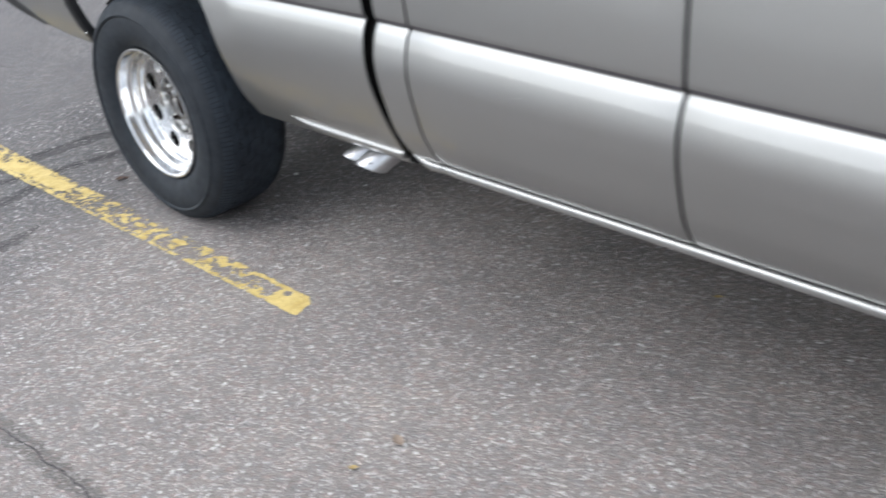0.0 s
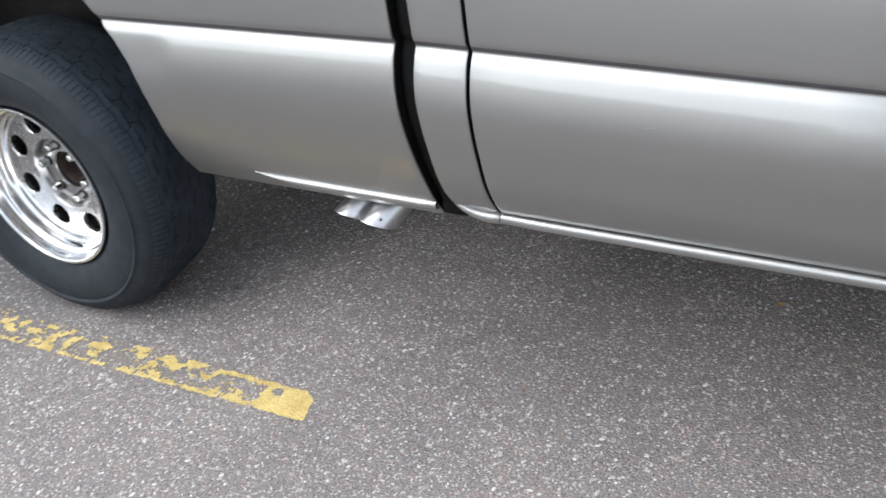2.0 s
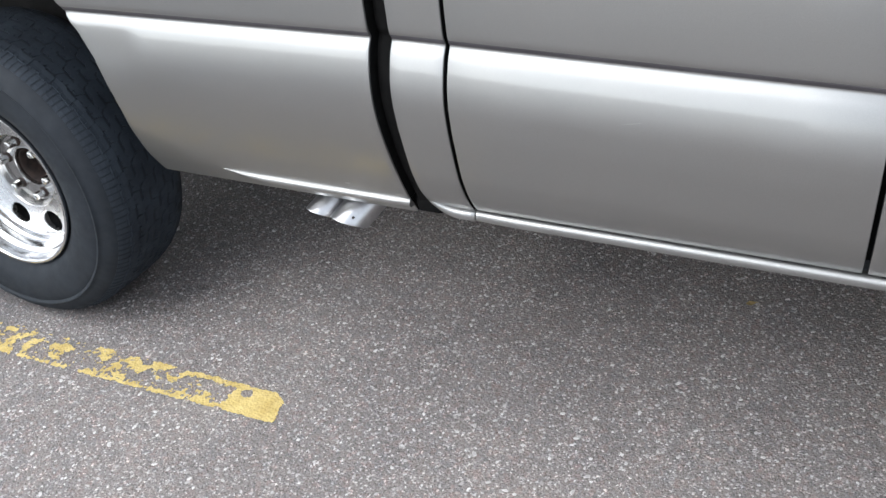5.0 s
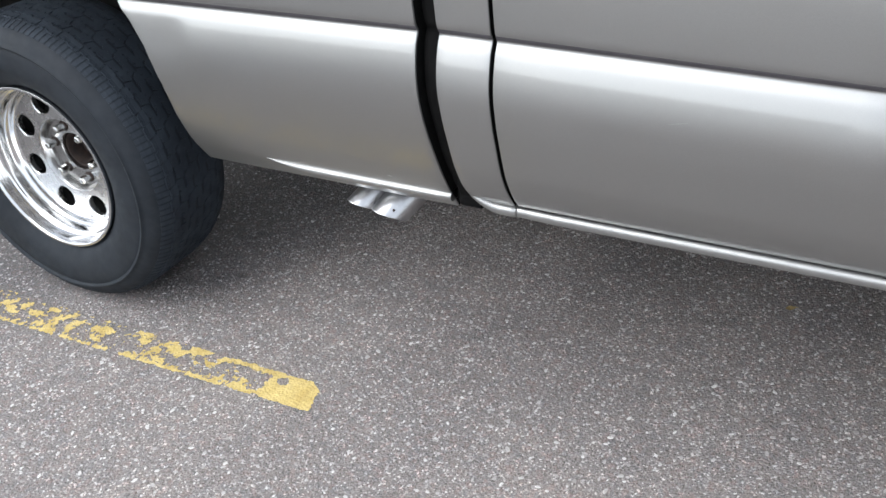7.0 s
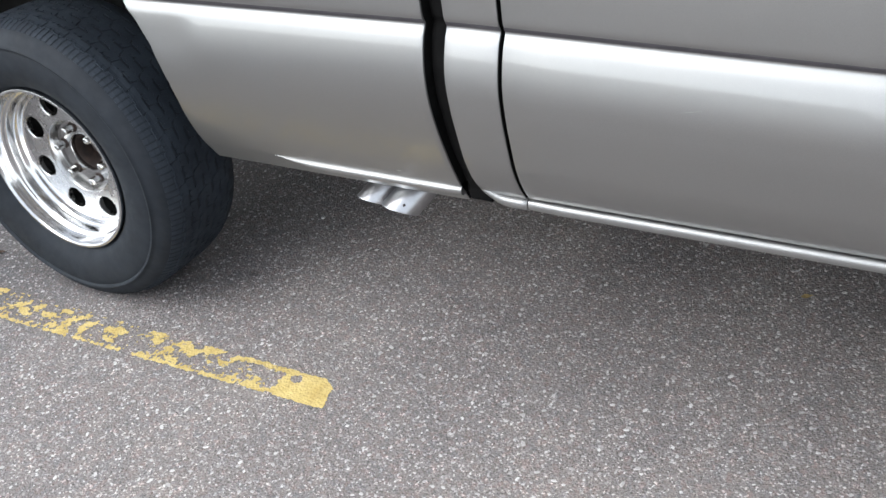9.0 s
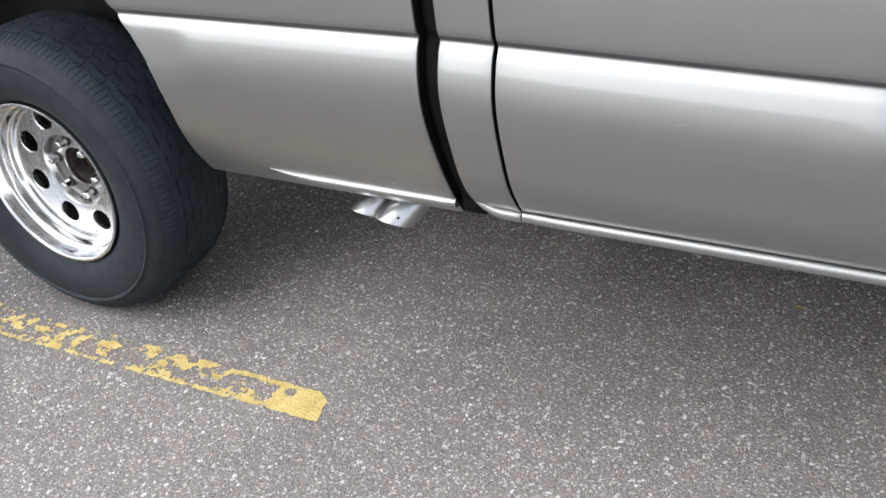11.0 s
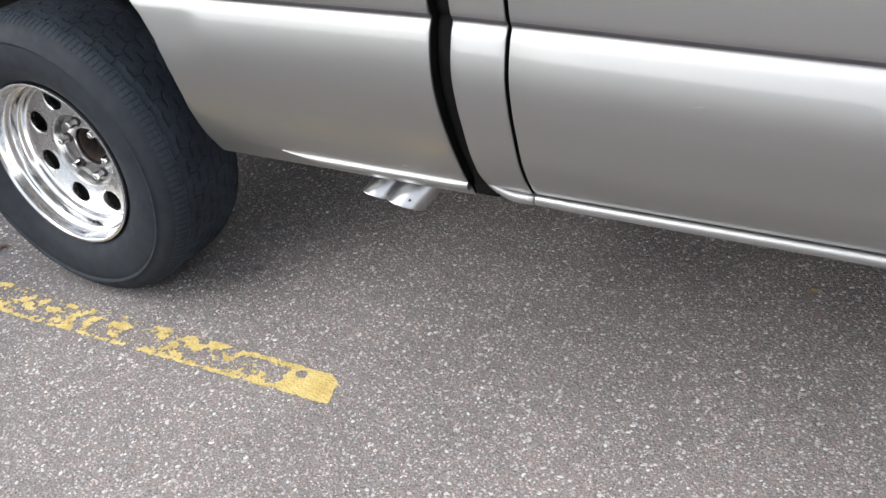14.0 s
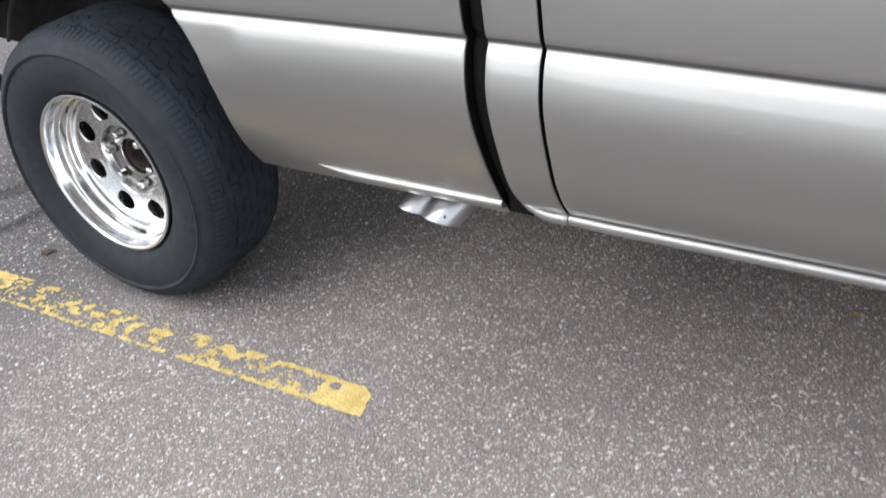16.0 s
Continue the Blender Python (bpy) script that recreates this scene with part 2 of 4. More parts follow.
def lathe(prof, n=96, bm=None, m=None):
    """Turn (radius, y) points round the y axis."""
    rows = []
    for r, y in prof:
        row = [Vector((r * math.cos(2 * math.pi * i / n), y, r * math.sin(2 * math.pi * i / n))) for i in range(n)]
        rows.append([m @ p for p in row] if m else row)
    return grid(rows, bm, close_u=True)


def tube(points, r, n=20, bm=None, caps=True):
    bm = bm or bmesh.new()
    pts = [Vector(p) for p in points]
    rings = []
    for i, p in enumerate(pts):
        d = (pts[min(i + 1, len(pts) - 1)] - pts[max(i - 1, 0)]).normalized()
        a = d.orthogonal().normalized() if abs(d.z) > 0.95 else d.cross(Vector((0, 0, 1))).normalized()
        b = d.cross(a)
        rings.append([bm.verts.new(p + r * (math.cos(t) * a + math.sin(t) * b)) for t in (2 * math.pi * j / n for j in range(n))])
    for u, v in zip(rings, rings[1:]):
        for j in range(n):
            bm.faces.new((u[j], u[(j + 1) % n], v[(j + 1) % n], v[j]))
    if caps:
        bm.faces.new(rings[0])
        bm.faces.new(rings[-1])
    return bm


def interp(table, v):
    xs, ys = [a for a, _ in table], [b for _, b in table]
    return float(np.interp(v, xs, ys))


# ---- ground ----
ground = part("ground", grid([[(x, y, 0) for x in (-150, -12, -4, 0, 4, 12, 150)] for y in (-150, -12, -4, 0, 4, 12, 150)]), ASPHALT, smooth=False)
tagged(ground, "grey weathered asphalt of a car park with pale stone flecks", "ground", kind="structure")

# ---- unseen plain walls, added to shape the paint's reflections and block light ----
TAN_WALL = speckled("tan_wall", (0.22, 0.20, 0.18), (0.30, 0.28, 0.25), 3, 0.9)
# unseen skyline that ends the bright band mirrored in the paint
far_wall = part("reflection_wall", box(-26.0, 1.0, -24.0, -16.0, -0.05, 2.3, 0.04), TAN_WALL)
tagged(far_wall, "plain low tan wall, unseen, added as a skyline for the paint's reflections", "building", kind="structure")
# unseen wall that keeps far-side light from under the truck
low_wall = part("light_block_wall", box(-9.0, 11.0, 3.3, 3.5, -0.05, 1.3, 0.02), TAN_WALL)
tagged(low_wall, "plain low tan wall, unseen, added to block light under the truck", "wall", kind="structure")

# ---- truck ----
truck = new("pickup_truck")
tagged(truck, "pewter metallic pickup truck with extended cab, parked on asphalt", "pickup truck")

ZW, RT, RR = 0.353, 0.364, 0.212
# body side: (z, y) from the foot of the panel to the shoulder of the bed
SIDE = [(0.468, 0.07817), (0.4878, 0.06705), (0.5076, 0.05616), (0.5274, 0.04556), (0.5473, 0.03534), (0.5671, 0.0256), (0.5869, 0.01647), (0.6067, 0.00809), (0.6265, 0.0006), (0.6463, -0.00582), (0.6661, -0.011), (0.6859, -0.01478), (0.7058, -0.017), (0.7256, -0.01748), (0.7454, -0.01607), (0.7652, -0.01265), (0.785, -0.00708),
        (0.795, -0.0018), (0.8, 0.0012), (0.8035, 0.0026), (0.807, 0.0022), (0.812, -0.0008), (0.818, -0.0038), (0.826, -0.0055), (0.84, -0.0066), (0.86, -0.0079), (0.89, -0.0090), (0.93, -0.0090), (1.0, -0.0050), (1.08, 0.0040), (1.16, 0.018), (1.2, 0.0280), (1.23, 0.041), (1.245, 0.053), (1.25, 0.072)]


def smooth_side(steps=4):
    """The body side through its points, by a Catmull-Rom curve, as (z, y)."""
    out = []
    for i in range(len(SIDE) - 1):
        p0, p1, p2, p3 = SIDE[max(i - 1, 0)], SIDE[i], SIDE[i + 1], SIDE[min(i + 2, len(SIDE) - 1)]
        for s in range(steps):
            t = s / steps
            out.append(tuple(0.5 * (2 * p1[c] + (p2[c] - p0[c]) * t + (2 * p0[c] - 5 * p1[c] + 4 * p2[c] - p3[c]) * t * t + (3 * p1[c] - p0[c] - 3 * p2[c] + p3[c]) * t ** 3) for c in (0, 1)))
    out.append(SIDE[-1])
    # the foot of the panel curls in under the body
    for i, (z, y) in enumerate(out):
        u = (z - 0.468) / 0.172
        if 0.0 < u < 1.0:
            out[i] = (z, y - 0.055 * u * (1 - u) ** 2)
    return out


SIDE_FINE = smooth_side()


def side_y(z):
    return interp(SIDE_FINE, z)


def crease_drop(x, z):
    """The crease falls slightly towards the front of the truck."""
    return -0.024 * max(0.0, x - 1.15) * max(0.0, min(1.0, (z - 0.50) / 0.27))


def edge_cols(x0, x1, n, r=0.0025, deep=0.022):
    """Columns (x, inward offset) of a panel with turned-in, rounded edges."""
    inner = [x0 + r + (x1 - x0 - 2 * r) * i / n for i in range(n + 1)]
    return [(x0, deep), (x0, r), (x0 + 0.3 * r, 0.3 * r)] + [(x, 0.0) for x in inner] + [(x1 - 0.3 * r, 0.3 * r), (x1, r), (x1, deep)]


def cab_out(z):
    """How far the cab's flank stands proud of the bed's."""
    u = max(0.0, min(1.0, (0.80 - z) / 0.10))
    return -0.002 - 0.0040 * u * u * (3 - 2 * u) - 0.0075 * max(0.0, min(1.0, (0.68 - z) / 0.12))


def dark_returns(ob, cols, which):
    """Blackens a panel's turned-in edges: the shade of the seam put into colour."""
    ob.data.materials.append(SEAM_SHADE)
    for i, p in enumerate(ob.data.polygons):
        if i % (cols - 1) in which:
            p.material_index = 1
    return ob


def side_panel(name, x0, x1, parent, z_from=0.0, z_to=9.0, label="", n=6, material=None, lean=0.0):
    prof = [(z, y) for z, y in SIDE_FINE if z_from <= z <= z_to]
    rows = []
    z_foot, y_foot = prof[0][0], prof[0][1] + cab_out(prof[0][0])
    rows.append([(x + 2.1 * lean * (x1 - x) / (x1 - x0), y_foot + d * 0.3 + 0.02, z_foot + 0.001) for x, d in edge_cols(x0, x1, n)])
    rows.append([(x + 2.1 * lean * (x1 - x) / (x1 - x0), y_foot + d + 0.003, z_foot - 0.003) for x, d in edge_cols(x0, x1, n)])
    for z, y in prof:
        s = lean * (max(0.0, min(1.0, (0.74 - z) / 0.2)) + 1.1 * max(0.0, (0.53 - z) / 0.06) ** 2)
        rows.append([(x + s * (x1 - x) / (x1 - x0), y + d + cab_out(z), z + crease_drop(x, z)) for x, d in edge_cols(x0, x1, n)])
    return dark_returns(part(name, grid(rows), material or PAINT, parent, label), len(rows[0]), (0, len(rows[0]) - 2))


ARCH_F = [(0.42, 0.463), (0.434, 0.460), (0.453, 0.459), (0.475, 0.459), (0.50, 0.460), (0.56, 0.466), (0.60, 0.474), (0.64, 0.478), (0.68, 0.475), (0.72, 0.466), (0.768, 0.440), (0.798, 0.412), (0.815, 0.404), (0.844, 0.387), (0.87, 0.362), (0.888, 0.327), (0.91, 0.28), (0.94, 0.20), (0.958, 0.12), (0.965, 0.03)]
ARCH_R = [(0.43, -0.345), (0.52, -0.355), (0.587, -0.372), (0.66, -0.375), (0.75, -0.36), (0.82, -0.325), (0.88, -0.26), (0.92, -0.19), (0.95, -0.09), (0.965, 0.03)]
BED_REAR, BED_FRONT = -0.98, 1.080


def bed_side():
    """The bed's flank with the wheel opening cut out of it and turned-in edges."""
    bm = bmesh.new()
    zs = [z for z, _ in SIDE_FINE]
    rows = []
    for z in [0.426, 0.433, 0.440, 0.448, 0.457] + zs:
        u = max(0.0, min(1.0, (z - 0.468) / 0.172))
        y = side_y(z) + 0.035 * u * (1 - u) ** 2 if z >= 0.468 else 0.0782 + (0.468 - z) * 0.62
        y -= 0.0075 * min(1.0, max(0.0, (0.60 - z) / 0.13)) ** 2
        a = interp(ARCH_F, z)
        def shallow(x):
            """By the wheel opening the shelf under the crease is less tilted."""
            u = max(0.0, min(1.0, (0.600 - x) / 0.060))
            g = interp([(0.62, 0.0), (0.66, 0.20), (0.70, 0.66), (0.72, 0.90), (0.735, 1.0), (0.75, 0.92), (0.765, 0.66), (0.78, 0.32), (0.795, 0.05), (0.80, 0.0)], z)
            return 0.0055 * u * u * (3 - 2 * u) * g

        cols = [(a, 0.035), (a, 0.003), (a + 0.002, 0.0006)] + [(a + 0.006 + (BED_FRONT - 0.004 - a - 0.006) * i / 60, 0.0) for i in range(61)] + [(BED_FRONT - 0.0012, 0.0012), (BED_FRONT, 0.004), (BED_FRONT, 0.04)]
        rows.append([(x, y + d + shallow(x), z) for x, d in cols])
    grid([[(x, y + 0.05, z + 0.001) for x, y, z in rows[0]]] + rows, bm)
    rows = []
    for z in [0.444, 0.456] + zs:
        a = interp(ARCH_R, z)
        row = []
        for i, (s, d) in enumerate([(k / 10, 0.0) for k in range(10)] + [(0.985, 0.0), (0.994, 0.0006), (1.0, 0.003), (1.0, 0.035)]):
            x = BED_REAR + (a - BED_REAR) * s
            low = interp([(-0.98, 0.66), (-0.84, 0.607), (-0.68, 0.552), (-0.52, 0.527), (-0.36, 0.515)], x)
            zz = z if z > 0.83 else low + (z - 0.444) * (0.83 - low) / (0.83 - 0.444)
            row.append((x, side_y(zz) + d, zz))
        rows.append(row)
    grid([[(x, y + 0.03, z + 0.002) for x, y, z in rows[0]]] + rows, bm)
    return bm


bed = part("bed_side", bed_side(), PAINT, truck, "pewter metallic bed flank with a shoulder crease")
# the bed's front edge is blackened too, for the shade in the gap
bed.data.materials.append(SEAM_SHADE)
for poly in bed.data.polygons:
    if poly.center.x > BED_FRONT - 0.0004:
        poly.material_index = 1


def lip(name, x0, x1, parent, taper=0.0, up=0.0, out=0.0, curl=0.0, hide=0.005, thin=1.0, n=24):
    """The rounded flange along the foot of the body; it can grow out of the panel over the taper, curling up at its start."""
    prof = [(0.090, 0.4700), (0.0765, 0.4696), (0.0735, 0.4686), (0.0695, 0.4658), (0.0668, 0.4632), (0.0655, 0.4608), (0.0652, 0.4580), (0.0657, 0.4545), (0.0675, 0.4505), (0.0725, 0.4470), (0.082, 0.4455), (0.13, 0.4450)]
    if out:
        prof = [(0.090, 0.4715), (0.0750, 0.4708), (0.0705, 0.4695), (0.0678, 0.4672), (0.0662, 0.4642), (0.0656, 0.4610), (0.0657, 0.4570), (0.0672, 0.4525), (0.0715, 0.4488), (0.081, 0.4470), (0.13, 0.4465)]
    prof = [(y + out, z) for y, z in prof]
    cols = []
    for i in range(n + 1):
        x = x0 + (x1 - x0) * (i / n) ** (1.6 if taper else 1.0)
        k = min(1.0, (x - x0) / taper) if taper else 1.0
        grow = 1 - (1 - k) ** 2
        end = 0.003 if i == n else 0.0
        cols.append([(x, y + (1 - grow) * hide + end, 0.4705 - (0.4705 - z) * (thin + (1 - thin) * grow) + curl * (1 - k) ** 2) for y, z in prof])
    cols.append([(x1, y + 0.02, z) for y, z in prof])
    if not taper:
        cols.insert(0, [(x0, y + 0.02, z + up) for y, z in prof])
        cols[1] = [(x0, y + 0.003, z + up * 0.8) for y, z in prof]
        cols[2] = [(x, y, z + up * 0.25) for (x, y, z) in cols[2]]
    return part(name, grid(cols), PAINT, parent)


lip("flange", 0.645, BED_FRONT, bed, taper=0.13, thin=0.06)
cab_corner = side_panel("cab_corner", 1.120, 1.2156, truck, label="pewter metallic cab corner between bed and door", lean=0.006)
lip("flange", 1.1300, 1.2185, cab_corner, taper=0.060, out=-0.012, curl=0.020, hide=0.0, thin=0.6)
rear_door = side_panel("rear_door", 1.2222, 1.8600, truck, z_from=0.474, label="pewter metallic rear cab door")
front_door = side_panel("front_door", 1.8672, 2.90, truck, z_from=0.474, label="pewter metallic front door", n=10)
fender_panel = side_panel("front_fender", 2.906, 4.35, truck, z_from=0.70, label="pewter metallic front fender", n=10)
lip("rocker", 1.2205, 2.90, truck, out=-0.012)


def crease_shade_strip(x0, x1, parent, cab):
    """A thin dark strip in the fold of the crease: its shade put into colour."""
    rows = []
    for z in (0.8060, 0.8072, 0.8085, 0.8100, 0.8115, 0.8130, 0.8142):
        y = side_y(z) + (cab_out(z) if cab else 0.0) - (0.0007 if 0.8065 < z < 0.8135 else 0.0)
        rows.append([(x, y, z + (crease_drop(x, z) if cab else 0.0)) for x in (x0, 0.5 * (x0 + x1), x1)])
    return part("crease_shade_strip", grid(rows), CREASE_SHADE, parent, "dark grey strip for the shade line in the crease")


crease_shade_strip(0.409, BED_FRONT - 0.001, bed, False)
crease_shade_strip(1.1215, 1.2148, cab_corner, True)
crease_shade_strip(1.2230, 1.8592, rear_door, True)
crease_shade_strip(1.8680, 2.8990, front_door, True)


def gap_shade_sheet():
    """Black sheet set back between bed and cab: painted shade, rubber at its foot."""
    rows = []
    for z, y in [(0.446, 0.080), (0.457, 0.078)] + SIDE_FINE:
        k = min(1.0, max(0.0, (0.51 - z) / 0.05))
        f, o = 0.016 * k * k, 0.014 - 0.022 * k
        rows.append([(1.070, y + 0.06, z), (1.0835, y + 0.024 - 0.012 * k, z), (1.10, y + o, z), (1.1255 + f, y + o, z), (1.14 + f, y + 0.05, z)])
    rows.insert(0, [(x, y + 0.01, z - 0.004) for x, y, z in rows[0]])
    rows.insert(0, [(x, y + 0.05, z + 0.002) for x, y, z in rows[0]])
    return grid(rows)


part("gap_shade_sheet", gap_shade_sheet(), GAP_SHADE, truck, "black sheet for the shade in the gap between cab and bed, rubber at its foot")
# the seams beside the doors: black strips further in, coloured for their shade
for xs in (1.219, 1.8635, 2.903):
    part("seam_shade_strip", grid([[(xs - 0.012, y + 0.019, z), (xs + 0.012, y + 0.019, z)] for z, y in SIDE_FINE]), SEAM_SHADE, truck)
# strip coloured like the shaded sill behind the slit under the doors
part("sill_shade_strip", grid([[(1.2205, y, z), (2.9, y, z)] for y, z in ((0.076, 0.464), (0.073, 0.474), (0.085, 0.487))]), SILL_SHADE, truck)


# ---- wheels ----
def grown(r):
    """The tyre's outer half is fuller than its bead."""
    return r + 0.008 * max(0.0, min(1.0, (r - 0.285) / 0.06))


def tyre_mesh():
    """Carcass with sidewalls and a tread floor, flattened where it stands."""
    prof = [(0.204, 0.035), (0.212, 0.010), (0.219, 0.002), (0.228, -0.005), (0.245, -0.013), (0.262, -0.018), (0.280, -0.020), (0.296, -0.0195),
            (0.3050, -0.0182), (0.3080, -0.0170), (0.3100, -0.0210), (0.3122, -0.0227), (0.3150, -0.0227), (0.3178, -0.0175), (0.324, -0.0145), (0.334, -0.0085), (0.343, 0.001), (0.3495, 0.013), (0.3545, 0.028),
            (0.3572, 0.044), (0.3580, 0.07), (0.3585, 0.12), (0.3583, 0.15), (0.3574, 0.185), (0.3545, 0.210), (0.347, 0.230), (0.334, 0.247), (0.30, 0.263), (0.27, 0.266), (0.24, 0.260), (0.212, 0.250), (0.204, 0.240)]
    return lathe([(grown(r), y) for r, y in prof], 144)


def tread_blocks():
    """Worn all-season tread: five ribs of angled blocks cut by narrow grooves and sipes."""
    bm = bmesh.new()
    rng = random.Random(3)
    ribs = [(0.0340 + 0.0262 * j, 0.0340 + 0.0262 * j + 0.0228, (0.004, -0.008, 0.009, -0.009, 0.009, -0.008, 0.004)[j]) for j in range(7)]
    n = 76
    for k, (y0, y1, skew) in enumerate(ribs):
        for i in range(n):
            half = rng.choice((0.34, 0.38, 0.42))
            for s0, s1 in ((0.04, half), (half + 0.03, 0.95)):
                a0, a1 = 2 * math.pi * (i + s0 + 0.27 * k) / n, 2 * math.pi * (i + s1 + 0.27 * k) / n
                top, low = [], []
                for y, e in ((y0, -1), (0.5 * (y0 + y1), 0.5), (y1, 1)):
                    for a in (a0, a1):
                        aa = a + e * skew + (0.006 if a == a1 else 0) * (1 if e > 0 else -1)
                        zig = 0.0022 * (1 if (i + k) % 2 else -1) if e else 0.0
                        fall = 0.0020 if y < 0.05 else interp([(0.13, 0.0), (0.17, 0.0008), (0.19, 0.0018), (0.22, 0.0085)], y)
                        r = grown(0.3604 - fall)
                        top.append(bm.verts.new((r * math.cos(aa), y + zig, r * math.sin(aa))))
                        low.append(bm.verts.new(((r - 0.0046) * math.cos(aa), y + zig, (r - 0.0046) * math.sin(aa))))
                for q in ((0, 1, 3, 2), (2, 3, 5, 4)):
                    bm.faces.new([top[j] for j in q])
                for a, b in ((0, 1), (1, 3), (3, 5), (5, 4), (4, 2), (2, 0)):
                    bm.faces.new((top[a], top[b], low[b], low[a]))
    # shoulder lugs
    n = 150
    for i in range(n):
        a0, a1 = 2 * math.pi * (i + 0.05) / n, 2 * math.pi * (i + 0.80) / n
        pts = [(0.3570, 0.037), (0.3551, 0.0270), (0.3503, 0.0132), (0.3456, 0.0042), (0.3430, 0.0060)]
        v = [[bm.verts.new((grown(r) * math.cos(a), y, grown(r) * math.sin(a))) for r, y in pts] for a in (a0, a1)]
        for j in range(4):
            bm.faces.new((v[0][j], v[0][j + 1], v[1][j + 1], v[1][j]))
        bm.faces.new(v[0])
        bm.faces.new(v[1])
    return bm


def flatten(bm, zc):
    for v in bm.verts:
        if v.co.z + zc < 0.0012:
            d = 0.0012 - (v.co.z + zc)
            v.co.z += d
            if v.co.y < 0.05:
                v.co.y -= 0.6 * d
    return bm


def disc_with_holes(r0, r1, y, hole_r, ring_r, count, first, bm, rim_y):
    """A flat ring with round holes in it, each with a turned edge; grid of sectors, one hole in each."""
    for k in range(count):
        mid = first + 2 * math.pi * k / count
        c = Vector((ring_r * math.cos(mid), 0, ring_r * math.sin(mid)))
        outer, inner, edge, deep = [], [], [], []
        turns = [2 * math.pi * i / 24 for i in range(24)]
        for rad in (r0, r1):
            for sgn in (-1, 1):
                q = Vector((rad * math.cos(sgn * math.pi / count), 0, rad * math.sin(sgn * math.pi / count)))
                turns.append(math.atan2(q.z, q.x - ring_r) % (2 * math.pi))
        turns.sort()
        n = len(turns)
        for t in turns:
            d = Vector((math.cos(mid + t), 0, math.sin(mid + t)))
            inner.append(bm.verts.new(c + d * hole_r + Vector((0, y + 0.0022, 0))))
            edge.append(bm.verts.new(c + d * (hole_r + 0.0025) + Vector((0, y, 0))))
            deep.append(bm.verts.new(c + d * (hole_r - 0.001) + Vector((0, y + 0.014, 0))))
            # the sector's border in the same direction
            lo, hi = 0.0, 0.2
            for _ in range(26):
                m_ = (lo + hi) / 2
                p = c + d * m_
                rad, ang = math.hypot(p.x, p.z), math.atan2(p.z, p.x) - mid
                ang = (ang + math.pi) % (2 * math.pi) - math.pi
                if r0 < rad < r1 and abs(ang) < math.pi / count:
                    lo = m_
                else:
                    hi = m_
            outer.append(bm.verts.new(c + d * lo + Vector((0, y, 0))))
        for i in range(n):
            j = (i + 1) % n
            bm.faces.new((outer[i], outer[j], edge[j], edge[i]))
            bm.faces.new((edge[i], edge[j], inner[j], inner[i]))
            bm.faces.new((inner[i], inner[j], deep[j], deep[i]))
    bmesh.ops.remove_doubles(bm, verts=bm.verts, dist=0.0008)
    return bm


